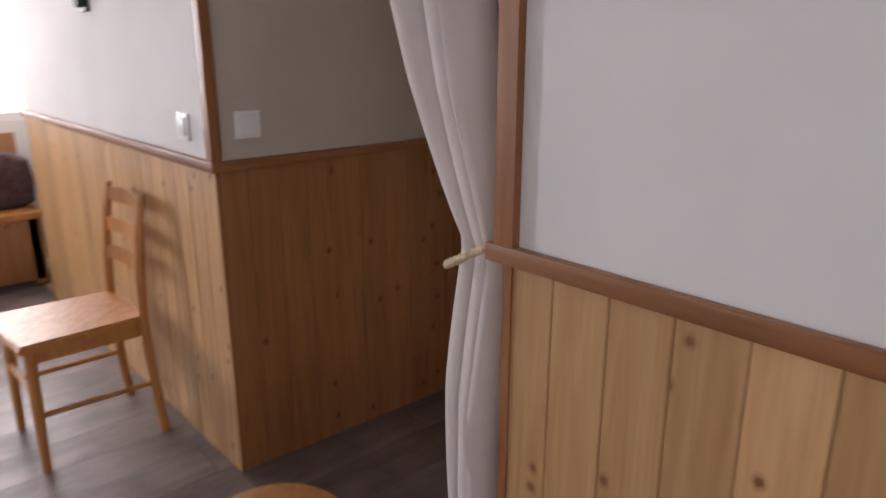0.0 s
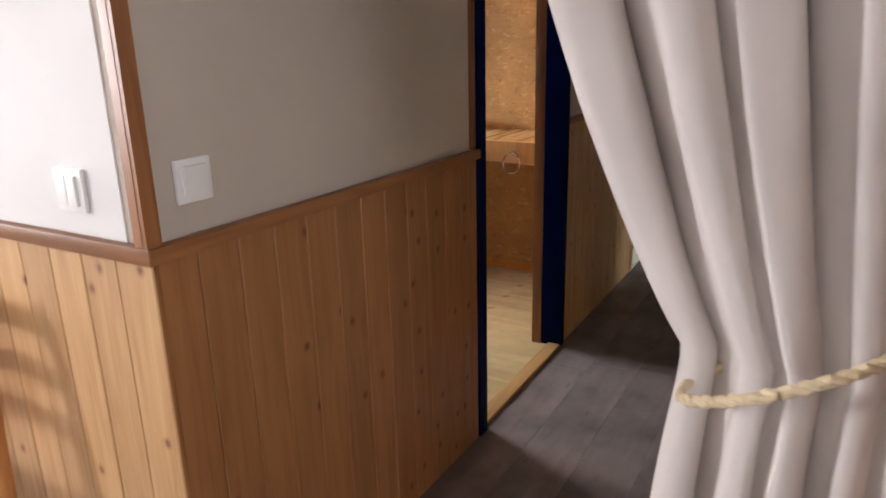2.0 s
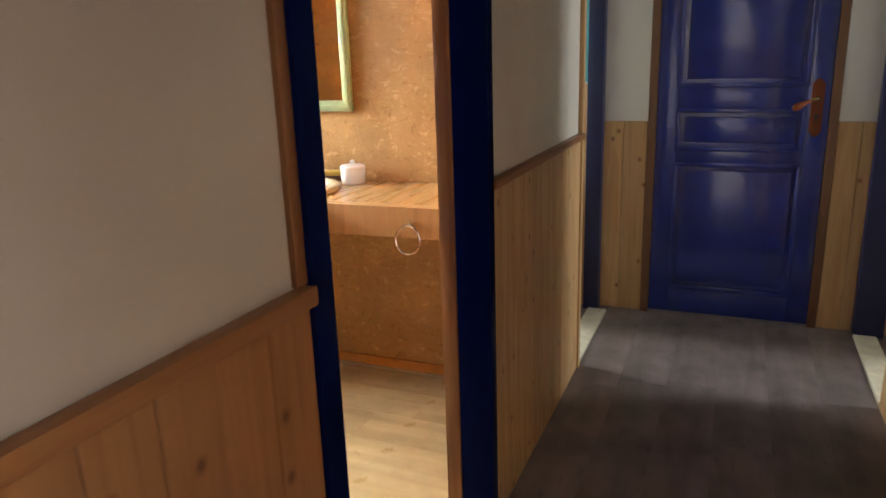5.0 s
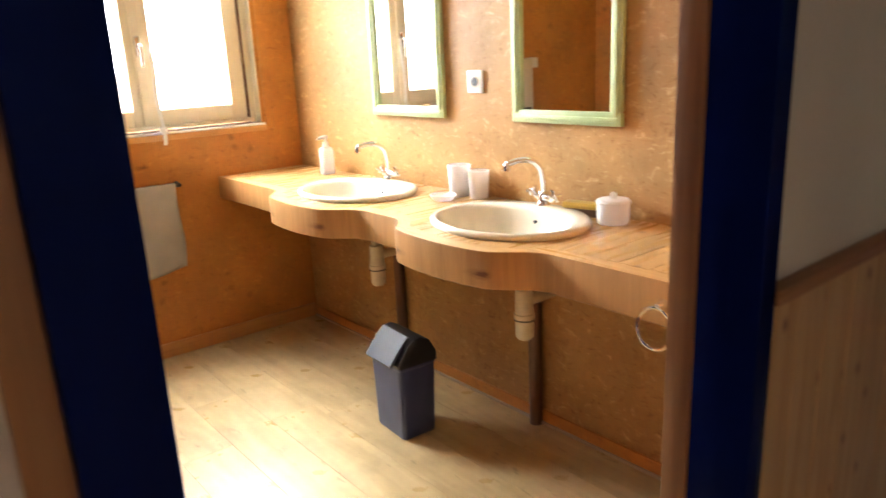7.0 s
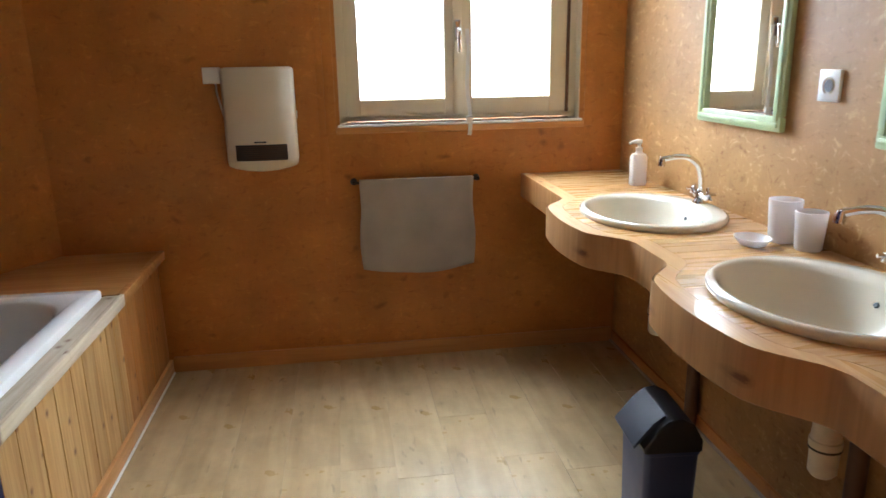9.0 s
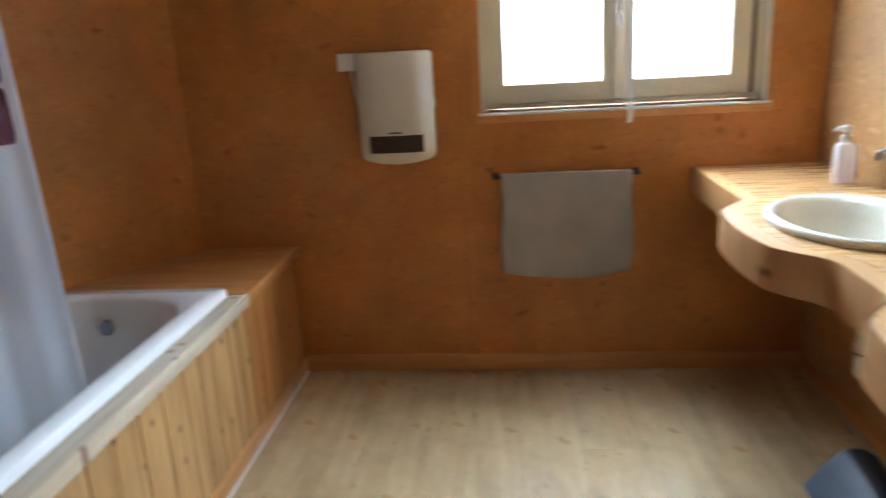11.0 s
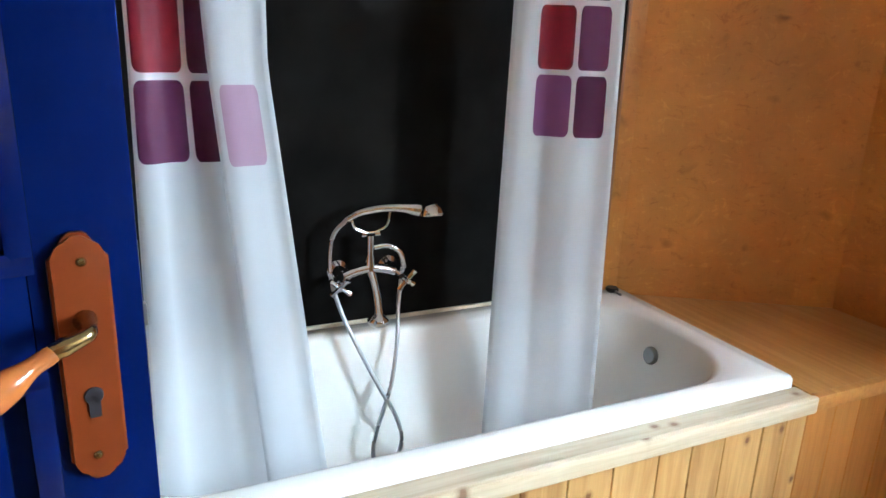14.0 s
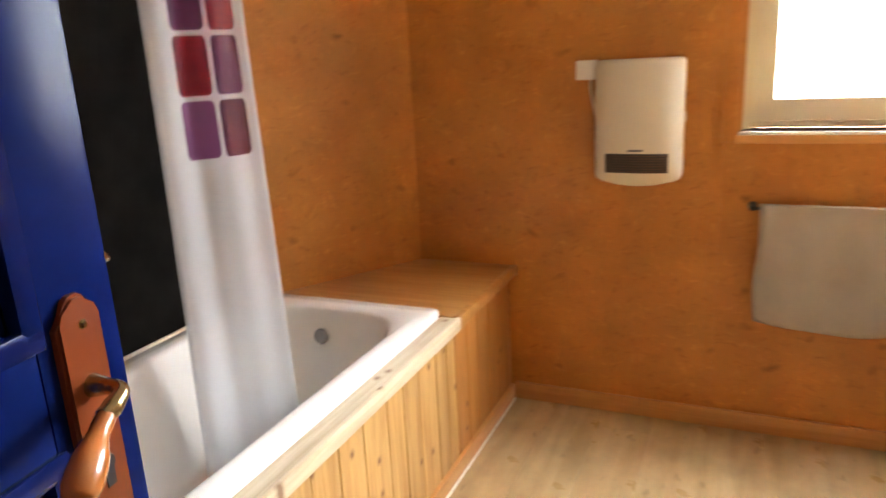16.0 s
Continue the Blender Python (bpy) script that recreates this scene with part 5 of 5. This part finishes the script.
for a in (45, 135, 225, 315):
    c, s = math.cos(radians(a)), math.sin(radians(a))
    part("leg", tube(B(), [(.12 * c, .12 * s, 0), (.09 * c, .09 * s, .43)], [.012, .016], 10), CHAIR, table)

# ---------------------------------------------------------------- side rooms
setting("bedroom_pine_north", box(B(), EX - .012, .14, 0, EX + .006, 2.7, 1.215), PINE, "pine boarded lower wall of the side room", "wall panel")
setting("bedroom_pine_south", box(B(), EX - .012, -3.8, 0, EX + .006, -1.32, 1.215), PINE, "pine boarded lower wall of the side room", "wall panel")


def chest(at, rz):
    ob = thing("bedside_chest", at, "low pine chest of drawers in the side room", "chest of drawers", "bedside chests", rz)
    part("carcass", box(B(), -.2, -.16, .02, .2, .16, .72, .004), PINE, ob)
    part("chest_top", box(B(), -.215, -.175, .72, .215, .175, .745, .006), PINE, ob)
    for z in (.06, .28, .50):
        d = part("drawer_front", box(B(), -.185, -.172, z, .185, -.158, z + .2, .004), PINE, ob)
        part("knob", lathe(B(), [(0, .02), (.012, .018), (.014, .01), (.007, .0)], 14), CHAIR, d).matrix_basis = pose(0, -.172, z + .1, 90, 0, 0)
    return ob


chest((EX - .2, .62, 0), -90)
chest((EX - .2, -1.85, 0), -90)
for y, h in ((.58, .13), (-1.80, .16)):
    v = thing("white_vase", (EX - .2, y, .745), "small white glazed vase on the chest", "vase", "vases on the chests")
    part("vase_body", lathe(B(), [(0, 0), (.03, 0), (.05, .03), (.052, .07), (.03, h * .8), (.026, h), (.022, h), (.024, h * .8), (0, .02)], 24), ENAMEL, v)

# ---------------------------------------------------------------- boards and planks
def board_mesh(name, w, h, t, material, ch=.0025):
    """A board standing on z = 0, its face towards -y, both face edges chamfered."""
    sec = [(-w / 2, t), (-w / 2, ch), (-w / 2 + ch, 0), (w / 2 - ch, 0), (w / 2, ch), (w / 2, t)]
    bm = bmesh.new()
    lo = [bm.verts.new((x, y, 0)) for x, y in sec]
    hi = [bm.verts.new((x, y, h)) for x, y in sec]
    for i in range(6):
        bm.faces.new((lo[i], lo[(i + 1) % 6], hi[(i + 1) % 6], hi[i]))
    bm.faces.new(hi)
    bm.faces.new(lo[::-1])
    bmesh.ops.recalc_face_normals(bm, faces=bm.faces[:])
    me = bpy.data.meshes.new(name)
    bm.to_mesh(me)
    bm.free()
    me.materials.append(material)
    return me


def wainscot(name, start, end, face, axis, turn, material, h=RZ - .03, w=.102, z0=.0, t=.012, label="vertical tongue-and-groove pine boarding"):
    """Boards from start to end along an axis; face is the coordinate of their front."""
    span = end - start
    n = max(1, round(span / w))
    bw = span / n
    bb = B()
    if axis == "x":
        y0, y1 = sorted((face + (t - .004 if turn == 0 else -t + .004), face + (t + .0015 if turn == 0 else -t - .0015)))
        box(bb, start, y0, z0, end, y1, z0 + h)
    else:
        k = 1 if turn == -90 else -1
        x0, x1 = sorted((face + k * (t - .004), face + k * (t + .0015)))
        box(bb, x0, start, z0, x1, end, z0 + h)
    root = setting(name, bb, RAIL_Z, label, "wainscot")
    me = board_mesh("board", bw - .0015, h, t - .002, material)
    for i in range(n):
        c = start + bw * (i + .5)
        ob = new("board", me)
        jit = random.uniform(-.0006, .0006)
        ob.matrix_basis = pose(c, face + jit, z0, 0, 0, turn) if axis == "x" else pose(face + jit, c, z0, 0, 0, turn)
        ob.parent = root
    return root


# dim corridor light on the north-west boards is put into their colour
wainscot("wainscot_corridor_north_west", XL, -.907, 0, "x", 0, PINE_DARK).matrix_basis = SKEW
wainscot("wainscot_corridor_north_east", .001, 1.165, 0, "x", 0, PINE)
wainscot("wainscot_corridor_south", XL + .10, 1.17, CY, "x", 180, PINE)
wainscot("wainscot_living_north", .0, LY - .01, XL, "y", -90, PINE)
wainscot("wainscot_living_south", -4.1, CY + .012, XL, "y", -90, PINE, w=.112)
wainscot("wainscot_end_north", -.168, .07, EX, "y", -90, PINE)
wainscot("wainscot_end_south", -1.23, -1.027, EX, "y", -90, PINE)
tub_boards = setting("tub_front_boards", box(B(), -1.2795, .9, 0, -1.274, WY - .004, .545), RAIL_Z, "upright varnished pine boards fronting the bathtub", "wainscot")
cuts = (.90, 1.00, 1.12, 1.21, 1.33, 1.45, 1.56, 1.68, 1.80, 1.93, 2.03, 2.135, 2.263, 2.345, 2.42, 2.53, 2.63, 2.75, 2.86, 3.016)
for a, b in zip(cuts, cuts[1:]):
    ob = new("board", board_mesh("board", b - a - .0015, .545, .010, PANEL if b < 2.45 else PANEL_ORANGE))
    ob.matrix_basis = pose(-1.265 + random.uniform(-.001, .001), (a + b) / 2, 0, 0, 0, 90)
    ob.parent = tub_boards


def planking(name, x0, x1, y0, y1, along, material, w, length, label):
    root = setting(name, box(B(), x0, y0, -.012, x1, y1, -.0025), material, label, "floor")
    across = (y1 - y0) if along == "x" else (x1 - x0)
    run = (x1 - x0) if along == "x" else (y1 - y0)
    n = round(across / w)
    bw = across / n
    made = {}
    rnd = random.Random(11)
    for i in range(n):
        s = -rnd.uniform(0, length * .8)
        while s < run - .01:
            a, b = max(0, s), min(run, s + length)
            s += length
            L = round(b - a, 2)
            if L < .05:
                continue
            if L not in made:
                me = bpy.data.meshes.new("plank")
                bm = B()
                g, hw = .0006, bw / 2
                if along == "x":
                    box(bm, g, -hw + g, -.0075, L - g, hw - g, 0)
                else:
                    box(bm, -hw + g, g, -.0075, hw - g, L - g, 0)
                bm.to_mesh(me)
                bm.free()
                me.materials.append(material)
                made[L] = me
            ob = new("plank", made[L])
            c = bw * (i + .5)
            ob.location = (x0 + a, y0 + c, 0) if along == "x" else (x0 + c, y0 + a, 0)
            ob.parent = root
    return root


planking("bathroom_planks", -1.262, WX - .002, .05, WY - .002, "y", FLOOR_BATH, .19, 1.25, "pale oak vinyl planks")
planking("corridor_planks", XL, EX, CY, -.001, "x", FLOOR_DARK, .19, 1.25, "grey-brown laminate planks")
planking("living_planks", -4.6, XL - .001, -2.2, 2.5, "x", FLOOR_DARK, .19, 1.25, "grey-brown laminate planks")
